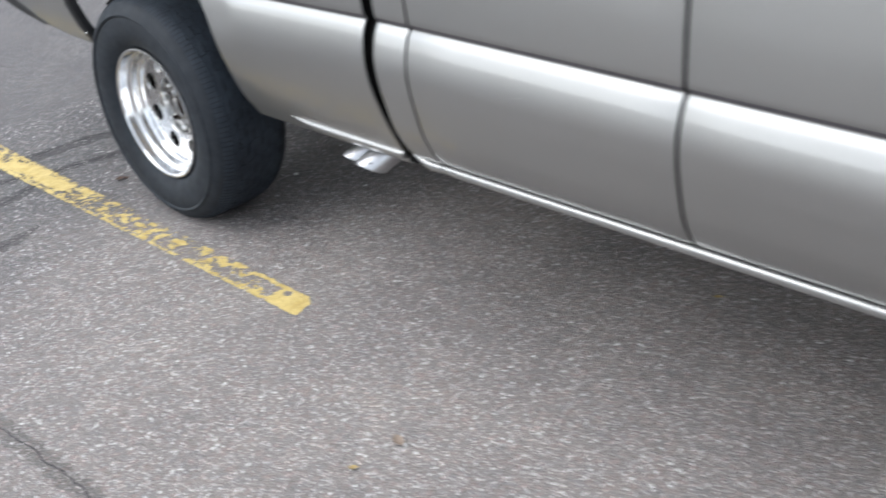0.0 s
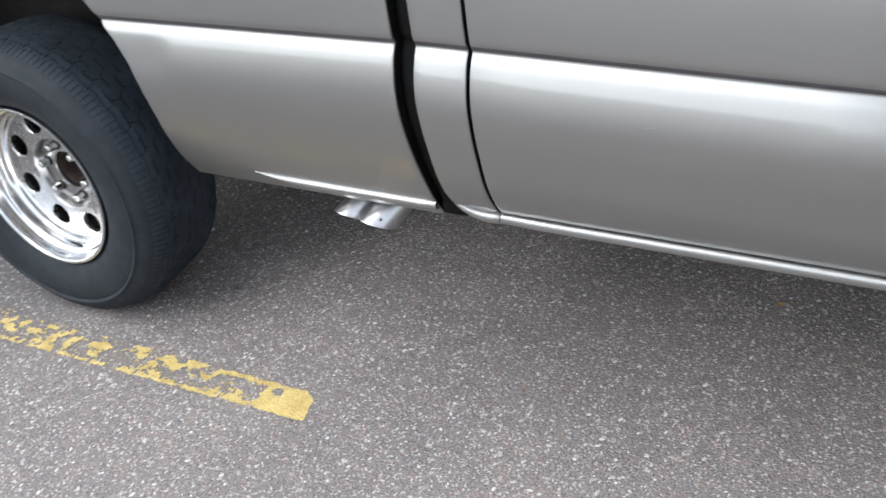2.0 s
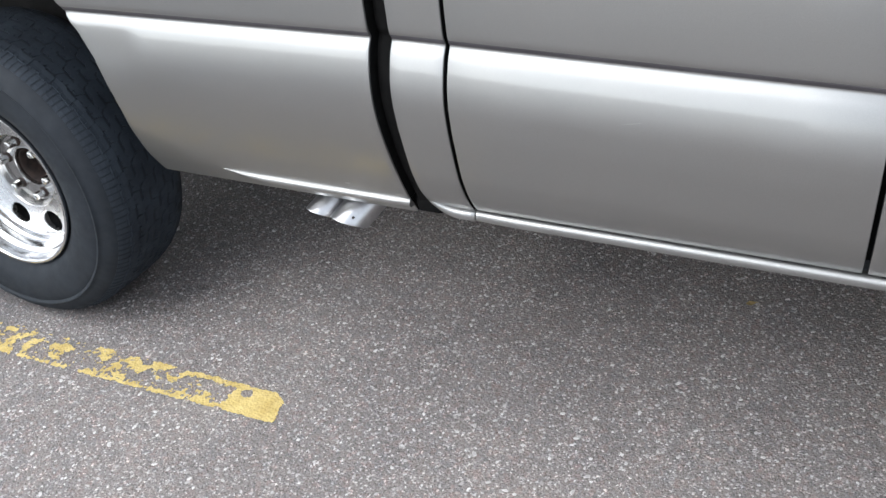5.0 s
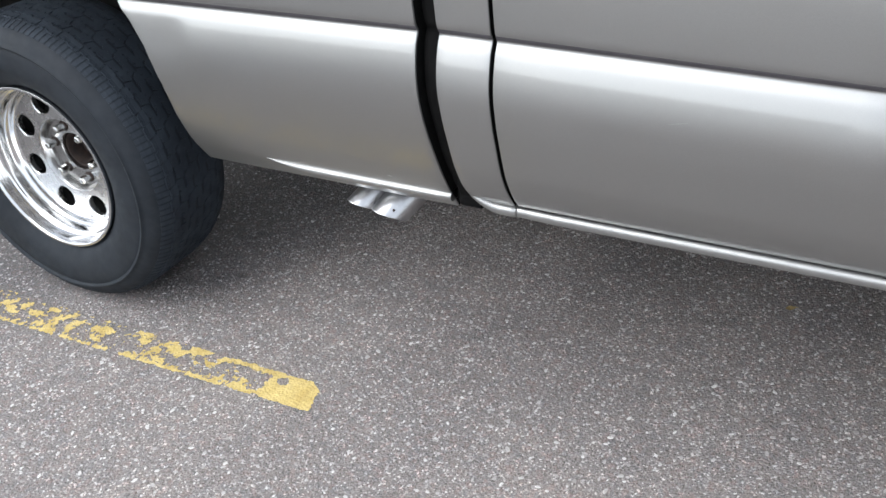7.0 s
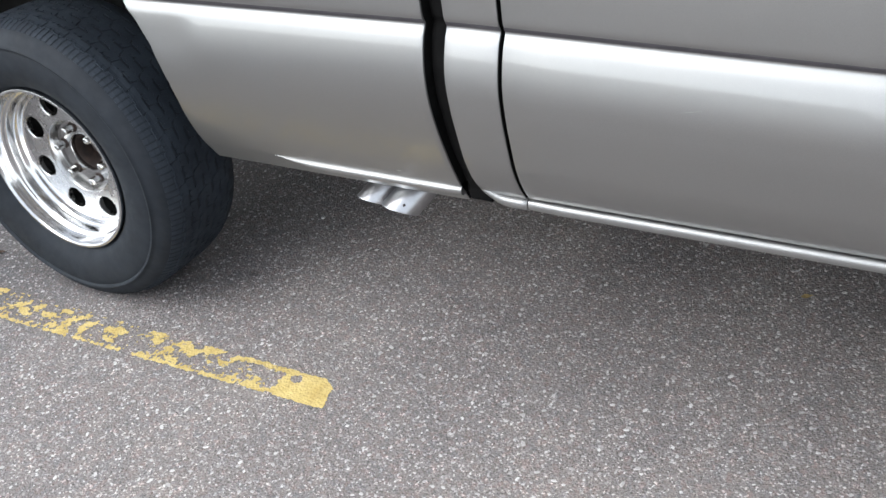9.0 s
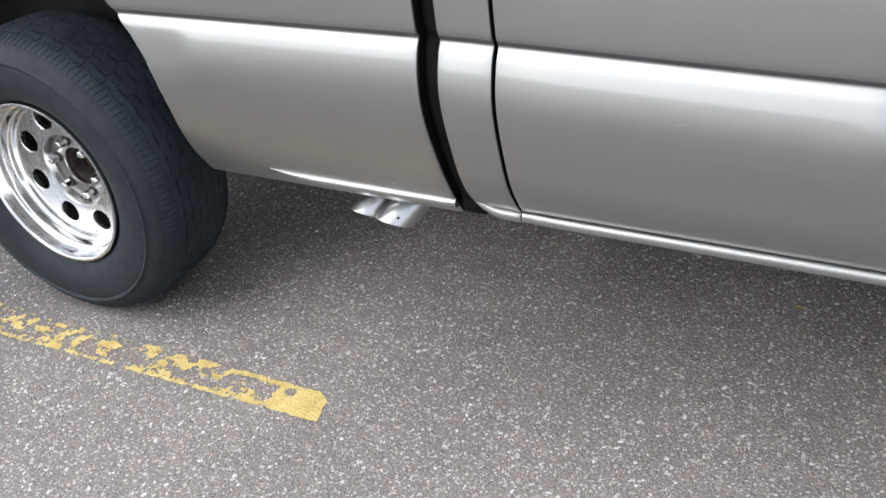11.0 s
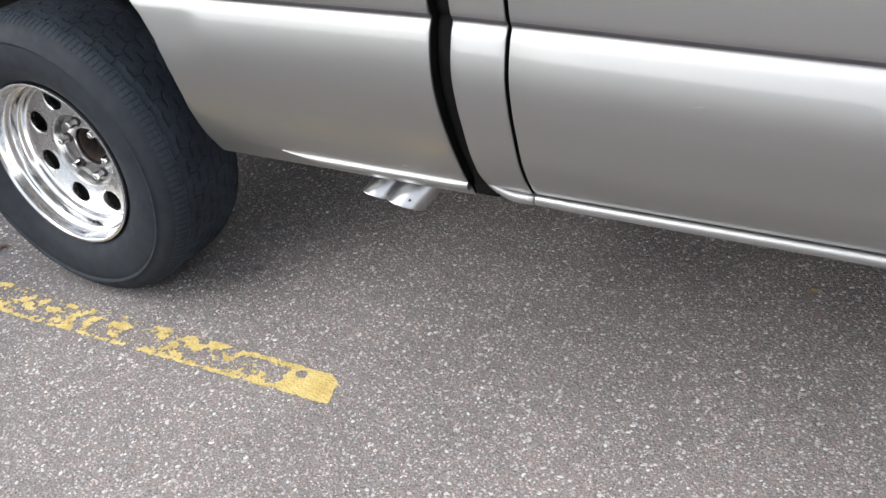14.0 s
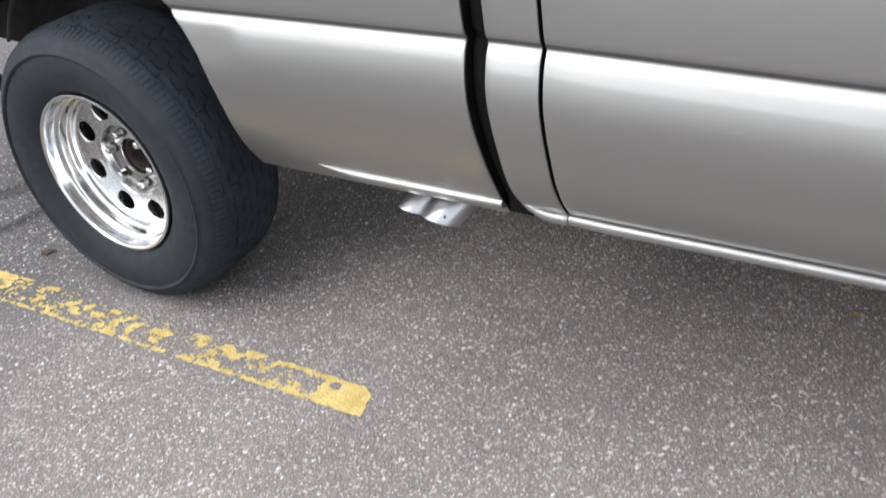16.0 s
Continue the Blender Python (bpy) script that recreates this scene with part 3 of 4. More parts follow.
def wheel_at(x, side, parent, detail=True):
    """A wheel with its parts; side 1 faces -y, side -1 faces +y."""
    base = pose(x, 0.012, ZW) if side == 1 else pose(x, 1.968, ZW, 0, 0, 180)
    w = new("wheel")
    w.parent, w.matrix_basis = parent, base
    tagged(w, "polished alloy wheel with round holes and a wide black tyre")
    tyre = part("tyre", flatten(tyre_mesh(), ZW), RUBBER, w, "wide black rubber tyre with worn tread")
    part("tread", flatten(tread_blocks(), ZW), TREAD, tyre, smooth=False)
    # raised marks on the sidewall, too worn to read
    for a0, count, r0, h in ((1.42, 3, 0.254, 0.013), (4.15, 4, 0.253, 0.016)):
        for i in range(count):
            a = a0 + 0.085 * i
            rows = [[(r * math.cos(t), interp([(0.24, -0.0122), (0.262, -0.0190), (0.28, -0.0210)], r), r * math.sin(t)) for t in (a, a + 0.03, a + 0.06)] for r in (r0, r0 + h / 2, r0 + h)]
            part("raised_mark", grid(rows), RUBBER, tyre, smooth=False)
    rim = part("rim", lathe([(0.2035, 0.030), (0.209, 0.012), (0.2122, 0.003), (0.2125, -0.001), (0.2112, -0.0038), (0.2085, -0.0048), (0.2055, -0.0042), (0.2035, -0.0015), (0.2025, 0.003),
                             (0.2010, 0.012), (0.1994, 0.026), (0.1980, 0.0295), (0.1956, 0.0312), (0.1912, 0.0325), (0.1892, 0.0345), (0.1882, 0.038), (0.1872, 0.052), (0.1858, 0.0585), (0.1832, 0.0610),
                             (0.1814, 0.0635), (0.1800, 0.069), (0.1782, 0.0755), (0.1758, 0.0782), (0.1740, 0.0788)], 160), ALLOY, w, "polished aluminium stepped rim")
    bm = bmesh.new()
    disc_with_holes(0.0985, 0.1748, 0.0785, 0.0285, 0.1410, 8, radians(109), bm, 0.0)
    face = part("disc", bm, BRUSHED, w, "polished disc with eight round holes")
    part("hub_boss", lathe([(0.0995, 0.0792), (0.0970, 0.0785), (0.0945, 0.0810), (0.0915, 0.0960), (0.0885, 0.1020), (0.0840, 0.1035), (0.0540, 0.1040), (0.0505, 0.1050), (0.0490, 0.1075), (0.0490, 0.120)], 96), BOSS, face)
    part("hub", lathe([(0.0488, 0.122), (0.0475, 0.116), (0.0440, 0.115), (0.0415, 0.119), (0.0405, 0.155), (0.028, 0.158), (0.025, 0.146), (0.018, 0.143), (0.0, 0.143)], 40), RUST, w, "rusty brown wheel hub in the centre bore")
    for i in range(6):
        a = radians(46 + 60 * i)
        m_ = Matrix.Translation((0.0695 * math.cos(a), 0.031, 0.0695 * math.sin(a)))
        bm = bmesh.new()
        lathe([(0.0098, 0.0705), (0.0098, 0.0490), (0.0086, 0.0455), (0.0062, 0.0440), (0.0, 0.0430)], 6, bm, m_)
        nut = part("lug_nut", bm, LUG, w, "chrome lug nut", smooth=False)
        # dark ring added to stand for the shade round the nut's foot
        part("nut_shade_ring", lathe([(0.0135, 0.0735), (0.0133, 0.0712), (0.0122, 0.0700), (0.0092, 0.0698)], 20, m=m_), RUST, nut, "dark ring for the shade under the nut")
    if detail:
        part("brake_drum", lathe([(0.150, 0.165), (0.152, 0.150), (0.146, 0.144), (0.05, 0.142)], 64), UNDER, w)
        part("barrel_inside", lathe([(0.172, 0.080), (0.178, 0.10), (0.19, 0.18), (0.2035, 0.235)], 64), UNDER, w)
    return w


wheel_at(0.0, 1, truck)
wheel_at(0.0, -1, truck)
wheel_at(3.65, 1, truck)
wheel_at(3.65, -1, truck)


# ---- exhaust: two chrome tips under the bed's foot ----
def pipe_tip(x, y, z, size):
    """A thin-walled pipe end, slashed so that its mouth looks down."""
    d = Vector((-0.35, -0.74, -0.46)).normalized()
    cut = Vector((-0.20, -0.46, -0.87)).normalized()
    tip = Vector((x, y, z))
    bm = bmesh.new()
    a = d.cross(Vector((0, 0, 1))).normalized()
    b = a.cross(d)
    n = 40
    # outer skin, rolled edge and inner skin
    for skin in (((-0.22, 0.0312), (-0.10, 0.0314), (-0.002, 0.0316)), ((-0.002, 0.0316), (0.0, 0.0310), (0.0, 0.0302), (-0.002, 0.0296)), ((-0.002, 0.0296), (-0.12, 0.0290))):
        rings = []
        for s, r in skin:
            ring = []
            for j in range(n):
                t = 2 * math.pi * j / n
                q = size * r * (math.cos(t) * a + math.sin(t) * b)
                ring.append(tip + q + d * (s - (cut.dot(q) / cut.dot(d) if s > -0.1 else 0.0)))
            rings.append(ring)
        grid(rings, bm, close_u=True)
    return bm


tail = new("exhaust")
tail.parent = truck
tagged(tail, "twin chrome exhaust tips cut at a slant below the bed")
for place in ((0.847, 0.112, 0.375, 1.0), (0.920, 0.098, 0.374, 1.15)):
    part("exhaust_tip", pipe_tip(*place), CHROME, tail)
part("clamp", box(0.90, 1.06, 0.235, 0.285, 0.445, 0.515, 0.012), RUST, tail)
part("tail_pipe", tube([(0.98, 0.26, 0.48), (1.12, 0.46, 0.50), (1.20, 0.75, 0.45), (1.5, 0.85, 0.42), (2.4, 0.88, 0.42)], 0.032), RUST, tail)



def screw_head(x, y, z, parent, r=0.006):
    bm = lathe([(0.0, -0.003), (0.6 * r, -0.0028), (r, -0.0012), (r, 0.002)], 12, m=Matrix.Translation((x, y, z)))
    return part("screw", bm, LUG, parent, "small pale screw head")


screw_head(0.470, 0.1065, 0.431, bed, 0.002)
screw_head(-0.352, side_y(0.56) - 0.001, 0.56, truck, 0.005)
part("rivet", lathe([(0.0, -0.002), (0.002, -0.0015), (0.003, 0.002)], 10, m=Matrix.Translation((0.942, 0.079, 0.397))), RUST, tail)

def flank_mark(name, x0, z0, x1, z1, width, parent, cab, label):
    """A thin pale mark lying on the flank."""
    rows = []
    for i in range(7):
        t = i / 6
        x, z = x0 + (x1 - x0) * t, z0 + (z1 - z0) * t
        w = width * (0.25 + math.sin(math.pi * t)) * 0.5
        rows.append([(x, side_y(zz) + (cab_out(zz) if cab else -0.0075 * min(1.0, max(0.0, (0.60 - zz) / 0.13)) ** 2) - 0.0009, zz + (crease_drop(x, zz) if cab else 0.0)) for zz in (z - w, z + w)])
    return part(name, grid(rows), SCRATCH, parent, label)


SCRATCH = speckled("bare_scratch", (0.30, 0.30, 0.29), (0.42, 0.42, 0.41), 90, 0.5)
flank_mark("scratch", 1.505, 0.7215, 1.536, 0.7285, 0.0007, rear_door, True, "thin pale scratch in the paint")
flank_mark("paint_chip", 0.953, 0.4915, 0.966, 0.4915, 0.0022, bed, False, "small pale chip above the flange")

# ---- wheel housing and underbody ----
rows = []
for i in range(25):
    a = math.pi * (0.13 + 0.74 * i / 24)
    rows.append([(0.02 + 0.62 * math.cos(a), y, 0.42 + 0.62 * math.sin(a)) for y in (0.045, 0.12, 0.34, 0.36)])
part("wheel_housing", grid(rows), HOUSING, truck, "black wheel housing above the tyre")


def splash_flap():
    """Black flap hanging behind the wheel, with an uneven lower edge."""
    edge = [(-0.97, 1.0), (-0.97, 0.605), (-0.90, 0.592), (-0.82, 0.577), (-0.765, 0.589), (-0.745, 0.590), (-0.732, 0.574), (-0.737, 0.553), (-0.765, 0.541), (-0.778, 0.533), (-0.755, 0.530), (-0.735, 0.5285), (-0.69, 0.524), (-0.64, 0.520), (-0.56, 0.515), (0.62, 0.515), (0.62, 1.0)]
    bm = bmesh.new()
    f = bm.faces.new([bm.verts.new((x, 0.315, z)) for x, z in edge])
    r = bmesh.ops.extrude_face_region(bm, geom=[f])
    bmesh.ops.translate(bm, verts=[v for v in r["geom"] if isinstance(v, bmesh.types.BMVert)], vec=(0, 0.02, 0))
    return bm


part("splash_flap", splash_flap(), HOUSING, truck, "black flap with an uneven lower edge behind the wheel", smooth=False)
# dusty painted sheet at the top of the wheel housing, and a small bracket on it
DUSTY = speckled("dusty_inner_sheet", (0.045, 0.043, 0.039), (0.085, 0.081, 0.074), 9, 0.8)
part("inner_sheet", box(-0.60, 0.56, 0.298, 0.312, 0.768, 1.02, 0.004), DUSTY, truck, "dusty grey sheet at the top of the wheel housing")
part("bracket", box(-0.430, -0.375, 0.276, 0.300, 0.770, 0.800, 0.006), DUSTY, truck)
part("brake_cable", tube([(-0.385, 0.25, 0.80), (-0.46, 0.25, 0.706), (-0.519, 0.25, 0.643), (-0.577, 0.25, 0.553)], 0.0055, 8), GREY_EDGE, truck, "thin grey cable hanging in the wheel housing")
rows = []
for z, a in ARCH_R:
    if z > 0.5:
        rows.append([(a - 0.004, side_y(z) - 0.0015, z), (a + 0.010, side_y(z) - 0.003, z), (a + 0.022, side_y(z) + 0.004, z), (a + 0.024, side_y(z) + 0.03, z)])
part("arch_trim", grid(rows), BLACK, truck, "black rubber trim on the rear of the wheel opening")
for y0 in (0.50, 1.40):
    part("frame_rail", box(-0.9, 4.2, y0, y0 + 0.08, 0.46, 0.60, 0.01), UNDER, truck)
part("axle", tube([(0, 0.28, ZW), (0, 1.70, ZW)], 0.04, 16), UNDER, truck)
part("differential", lathe([(0.0, -0.16), (0.09, -0.13), (0.14, -0.04), (0.14, 0.04), (0.09, 0.13), (0.0, 0.16)], 24, m=Matrix.Translation((0, 0.99, ZW))), UNDER, truck)
part("driveshaft", tube([(0.1, 0.99, 0.38), (2.4, 0.99, 0.46)], 0.04, 14), UNDER, truck)
part("fuel_tank", box(1.15, 1.95, 1.05, 1.38, 0.40, 0.62, 0.04), UNDER, truck)
# unseen: floor pan set low and transmission box added to darken the ground beneath
part("floor_pan", box(1.13, 3.0, 0.10, 1.88, 0.462, 0.56, 0.02), UNDER, truck)
part("transmission", box(2.05, 2.95, 0.84, 1.14, 0.34, 0.50, 0.05), UNDER, truck)
part("bed_floor", box(-0.94, 1.04, 0.37, 1.61, 0.74, 0.80, 0.01), UNDER, truck)
part("bed_front_wall", box(1.045, 1.066, 0.12, 1.86, 0.50, 1.24, 0.005), PAINT, truck)
part("cab_back_wall", box(1.135, 1.155, 0.12, 1.86, 0.50, 1.24, 0.005), PAINT, truck)
# rear bumper with a black end cap, behind the flank
part("rear_bumper", box(-1.22, -0.99, 0.07, 1.91, 0.58, 0.76, 0.03), BLACK, truck, "black rear bumper")


def bumper_cap():
    """Black strip along the rear foot of the bed flank."""
    rows = []
    for i in range(13):
        x = -0.66 - 0.34 * i / 12
        low = interp([(-1.0, 0.67), (-0.98, 0.66), (-0.84, 0.607), (-0.68, 0.552), (-0.6, 0.537)], x)
        k = min(1.0, i / 5)
        rows.append([(x, side_y(low + 0.02) + 0.02, low + 0.035 * k), (x, side_y(low + 0.02) - 0.008 * k, low + 0.03 * k), (x, side_y(low) - 0.012 * k, low - 0.004), (x, side_y(low) + 0.01, low - 0.012 * k), (x, side_y(low) + 0.08, low - 0.008 * k)])
    return grid(rows)


part("bumper_cap", bumper_cap(), BLACK, truck, "black plastic edge at the rear of the flank")
part("tailgate", box(-0.985, -0.945, 0.07, 1.91, 0.74, 1.245, 0.012), PAINT, truck)

# far flank and upper body
W = 1.98
part("far_side", grid([[(x, W - y, z) for x in (-0.98, 0.0, 1.08, 2.0, 3.0, 4.35)] for z, y in SIDE_FINE if z > 0.62]), PAINT, truck)
# unseen far foot boxes, added to block light coming in under the truck
part("far_rocker", box(1.13, 2.92, W - 0.115, W - 0.062, 0.447, 0.64, 0.012), PAINT, truck)
part("far_bed_foot", box(0.47, 1.07, W - 0.115, W - 0.062, 0.447, 0.64, 0.012), PAINT, truck)
part("bed_wall", box(-0.94, 1.05, 0.10, 0.115, 1.02, 1.24, 0.004), PAINT, truck)
part("bed_wall", box(-0.94, 1.05, 1.865, 1.88, 0.80, 1.24, 0.004), PAINT, truck)
for y0, y1 in ((0.06, 0.115), (1.865, 1.92)):
    part("bed_rail", box(-0.97, 1.07, y0, y1, 1.236, 1.256, 0.006), PAINT, truck)


def cab_top():
    """Roof and pillars as one shell from belt line to roof."""
    lower = [(1.13, 0.055), (2.95, 0.055), (2.95, W - 0.055), (1.13, W - 0.055)]
    upper = [(1.22, 0.26), (2.35, 0.26), (2.35, W - 0.26), (1.22, W - 0.26)]
    bm = bmesh.new()
    a = [bm.verts.new((x, y, 1.245)) for x, y in lower]
    b = [bm.verts.new((x, y, 1.80)) for x, y in upper]
    for i in range(4):
        bm.faces.new((a[i], a[(i + 1) % 4], b[(i + 1) % 4], b[i]))
    bm.faces.new(b)
    bm.faces.new(a)
    bmesh.ops.bevel(bm, geom=list(bm.edges), offset=0.05, segments=4, affect="EDGES")
    return bm


part("cab_roof", cab_top(), PAINT, truck)


def pane(corners, out):
    bm = bmesh.new()
    o = Vector(out)
    f = bm.faces.new([bm.verts.new(Vector(c) + o) for c in corners])
    r = bmesh.ops.extrude_face_region(bm, geom=[f])
    bmesh.ops.translate(bm, verts=[v for v in r["geom"] if isinstance(v, bmesh.types.BMVert)], vec=-o * 1.5)
    return bm


for s in (0, 1):
    fy = (lambda y: y) if s == 0 else (lambda y: W - y)
    o = (0, -0.006, 0.002) if s == 0 else (0, 0.006, 0.002)
    part("side_window", pane([(1.30, fy(0.085), 1.31), (1.80, fy(0.085), 1.31), (1.80, fy(0.235), 1.72), (1.33, fy(0.235), 1.72)], o), GLASS, truck)
    part("side_window", pane([(1.88, fy(0.085), 1.31), (2.72, fy(0.085), 1.31), (2.36, fy(0.235), 1.72), (1.88, fy(0.235), 1.72)], o), GLASS, truck)
part("windscreen", pane([(2.85, 0.18, 1.33), (2.85, W - 0.18, 1.33), (2.435, W - 0.34, 1.73), (2.435, 0.34, 1.73)], (0.006, 0, 0.006)), GLASS, truck)
part("rear_window", pane([(1.155, 0.3, 1.35), (1.155, W - 0.3, 1.35), (1.21, W - 0.4, 1.70), (1.21, 0.4, 1.70)], (-0.006, 0, 0)), GLASS, truck)
part("hood", box(2.92, 4.36, 0.05, W - 0.05, 1.10, 1.25, 0.06), PAINT, truck)
part("grille", box(4.30, 4.40, 0.12, W - 0.12, 0.72, 1.14, 0.03), BLACK, truck)
part("front_bumper", box(4.33, 4.52, 0.05, W - 0.05, 0.50, 0.72, 0.04), CHROME, truck)


# ---- road marking: worn yellow stripe ----
def strip_low(x):
    return -0.191 + (x + 0.76) * 0.0315


def strip_high(x):
    return -0.082 + (x + 0.90) * 0.0150


UPPER_FLAKES = [  # x, y, x, y, radius: what is left of the paint along the stripe's upper side
    (0.523, -0.081, 0.581, -0.058, 0.005), (0.563, -0.063, 0.622, -0.065, 0.008), (0.625, -0.068, 0.697, -0.060, 0.008), (0.510, -0.102, 0.526, -0.090, 0.005),
    (0.359, -0.086, 0.382, -0.069, 0.004), (0.388, -0.083, 0.425, -0.095, 0.009), (0.435, -0.086, 0.492, -0.064, 0.006), (0.442, -0.074, 0.480, -0.060, 0.005),
    (0.274, -0.068, 0.305, -0.070, 0.003), (0.306, -0.064, 0.317, -0.066, 0.003), (0.296, -0.090, 0.314, -0.097, 0.005),
]
LOWER_FLAKES = [  # the same along its lower side
    (0.344, -0.125, 0.358, -0.110, 0.007), (0.375, -0.134, 0.395, -0.136, 0.006), (0.349, -0.145, 0.374, -0.153, 0.005), (0.384, -0.148, 0.475, -0.149, 0.0045),
    (0.490, -0.144, 0.505, -0.146, 0.005), (0.507, -0.148, 0.572, -0.146, 0.004), (0.561, -0.142, 0.569, -0.126, 0.006), (0.582, -0.141, 0.636, -0.134, 0.006),
    (0.613, -0.136, 0.621, -0.116, 0.007), (0.639, -0.138, 0.691, -0.133, 0.006), (0.296, -0.153, 0.327, -0.153, 0.006), (0.347, -0.153, 0.370, -0.152, 0.005),
]
BACK_FLAKES = [  # beside the tyre
    (-0.045, -0.168, 0.014, -0.165, 0.0045), (-0.059, -0.114, -0.030, -0.115, 0.007), (-0.009, -0.145, 0.011, -0.144, 0.006), (0.028, -0.160, 0.053, -0.156, 0.009),
    (0.023, -0.149, 0.039, -0.125, 0.005), (-0.013, -0.088, 0.006, -0.090, 0.006), (0.029, -0.116, 0.063, -0.089, 0.006), (0.087, -0.112, 0.103, -0.098, 0.006),
    (0.094, -0.150, 0.096, -0.125, 0.004), (0.098, -0.154, 0.126, -0.159, 0.004), (0.126, -0.159, 0.188, -0.159, 0.0035), (0.206, -0.158, 0.239, -0.152, 0.004),
    (0.156, -0.100, 0.202, -0.097, 0.009), (0.169, -0.126, 0.191, -0.140, 0.003),
]
FAR_FLAKES = [  # behind the tyre, in firmer patches
    (-0.470, -0.090, -0.418, -0.088, 0.014), (-0.396, -0.081, -0.362, -0.078, 0.003), (-0.411, -0.137, -0.404, -0.119, 0.008), (-0.284, -0.099, -0.285, -0.082, 0.005),
    (-0.285, -0.082, -0.245, -0.080, 0.005), (-0.265, -0.133, -0.253, -0.114, 0.006), (-0.276, -0.172, -0.234, -0.170, 0.004), (-0.242, -0.151, -0.185, -0.140, 0.004),
    (-0.191, -0.167, -0.148, -0.166, 0.008), (-0.142, -0.170, -0.066, -0.169, 0.005), (-0.165, -0.119, -0.139, -0.103, 0.007), (-0.132, -0.118, -0.093, -0.136, 0.007),
    (-0.092, -0.105, -0.088, -0.095, 0.007), (-0.95, -0.155, -0.74, -0.11, 0.034), (-0.70, -0.135, -0.55, -0.12, 0.030),
]
FLAKES = UPPER_FLAKES + LOWER_FLAKES + BACK_FLAKES + FAR_FLAKES


def paint_left(x, y):
    """Above zero where paint is left."""
    n1 = noise.noise((x * 38, y * 38, 1.7))
    n2 = noise.noise((x * 110, y * 110, 4.2))
    n3 = noise.noise((x * 300, y * 300, 9.1))
    rough = 0.006 * n1 + 0.0065 * n2 + 0.0052 * n3
    lo, hi = strip_low(x), strip_high(x)
    inside = min(y - lo, hi - y) + 0.45 * rough + 0.0015 * n2 - 0.001
    best = -1.0
    for ax, ay, bx, by, r in FLAKES:
        if min(ax, bx) - 0.06 < x < max(ax, bx) + 0.06:
            dx, dy = bx - ax, by - ay
            t = max(0.0, min(1.0, ((x - ax) * dx + (y - ay) * dy) / (dx * dx + dy * dy)))
            best = max(best, r + 0.0030 - math.hypot(x - ax - t * dx, y - ay - t * dy) + 1.1 * rough + 0.0045 * n2 + 0.003 * n3)
    if x < 0.66:  # small flecks held in the hollows of the surface
        n4 = noise.noise((x * 70, y * 120, 2.9))
        best = max(best, 0.006 * (0.9 * n4 + 0.5 * n2 + 0.5 * n3 + 0.25 * n1 - 0.42))
    if x > 0.60:  # the whole end of the stripe with one round chip
        end = min(x - 0.672 - 0.25 * abs(y + 0.10) + 1.2 * rough, 0.805 + 0.20 * (-0.09 - y) - 1.6 * max(0.0, y + 0.078) - x + 1.2 * rough)
        chip = math.hypot(x - 0.706, (y + 0.082) * 1.2) - 0.0140 + 0.6 * rough
        best = max(best, min(end, chip))
    if x < -0.26:  # chipped all over, with a firmer front edge
        v = (y - lo) / (hi - lo)
        warp_n = noise.noise((x * 40 + 0.8 * n1, y * 66, 7.7)) + 0.7 * n2 + 0.35 * n3
        need = interp([(-2.2, 0.10), (-1.25, 0.08), (-1.0, -0.05), (-0.8, 0.02), (-0.55, 0.08), (-0.42, 0.10), (-0.34, 0.35), (-0.26, 0.6)], x)
        if v < 0.16:
            need -= 0.30
        best = max(best, 0.012 * (warp_n - need))
    return min(inside, best)


def stripe_mesh():
    step = 0.0022
    x0, y0 = -2.3, -0.265
    nx, ny = int(3.14 / step), int(0.235 / step)
    f = np.full((nx + 1, ny + 1), -1.0)
    for i in range(nx + 1):
        x = x0 + i * step
        lo, hi = strip_low(x) - 0.01, strip_high(x) + 0.01
        for j in range(ny + 1):
            y = y0 + j * step
            if lo < y < hi:
                f[i, j] = paint_left(x, y)
    verts, faces = [], []
    for i in range(nx):
        for j in range(ny):
            c = [(i, j), (i + 1, j), (i + 1, j + 1), (i, j + 1)]
            v = [f[p] for p in c]
            if max(v) <= 0:
                continue
            poly = []
            for k in range(4):
                (a, b), (d, e) = c[k], c[(k + 1) % 4]
                if v[k] > 0:
                    poly.append((x0 + a * step, y0 + b * step))
                if (v[k] > 0) != (v[(k + 1) % 4] > 0):
                    t = v[k] / (v[k] - v[(k + 1) % 4])
                    poly.append((x0 + (a + (d - a) * t) * step, y0 + (b + (e - b) * t) * step))
            if len(poly) > 2:
                faces.append(tuple(range(len(verts), len(verts) + len(poly))))
                verts += [(x, y, 0.0016) for x, y in poly]
    return verts, faces


def from_lists(name, verts, faces, material):
    me = bpy.data.meshes.new(name)
    me.from_pydata(verts, [], faces)
    me.materials.append(material)
    return new(name, me)


stripe = from_lists("road_marking", *stripe_mesh(), YELLOW)
tagged(stripe, "worn and chipped yellow parking stripe painted on asphalt", "road marking", kind="structure")


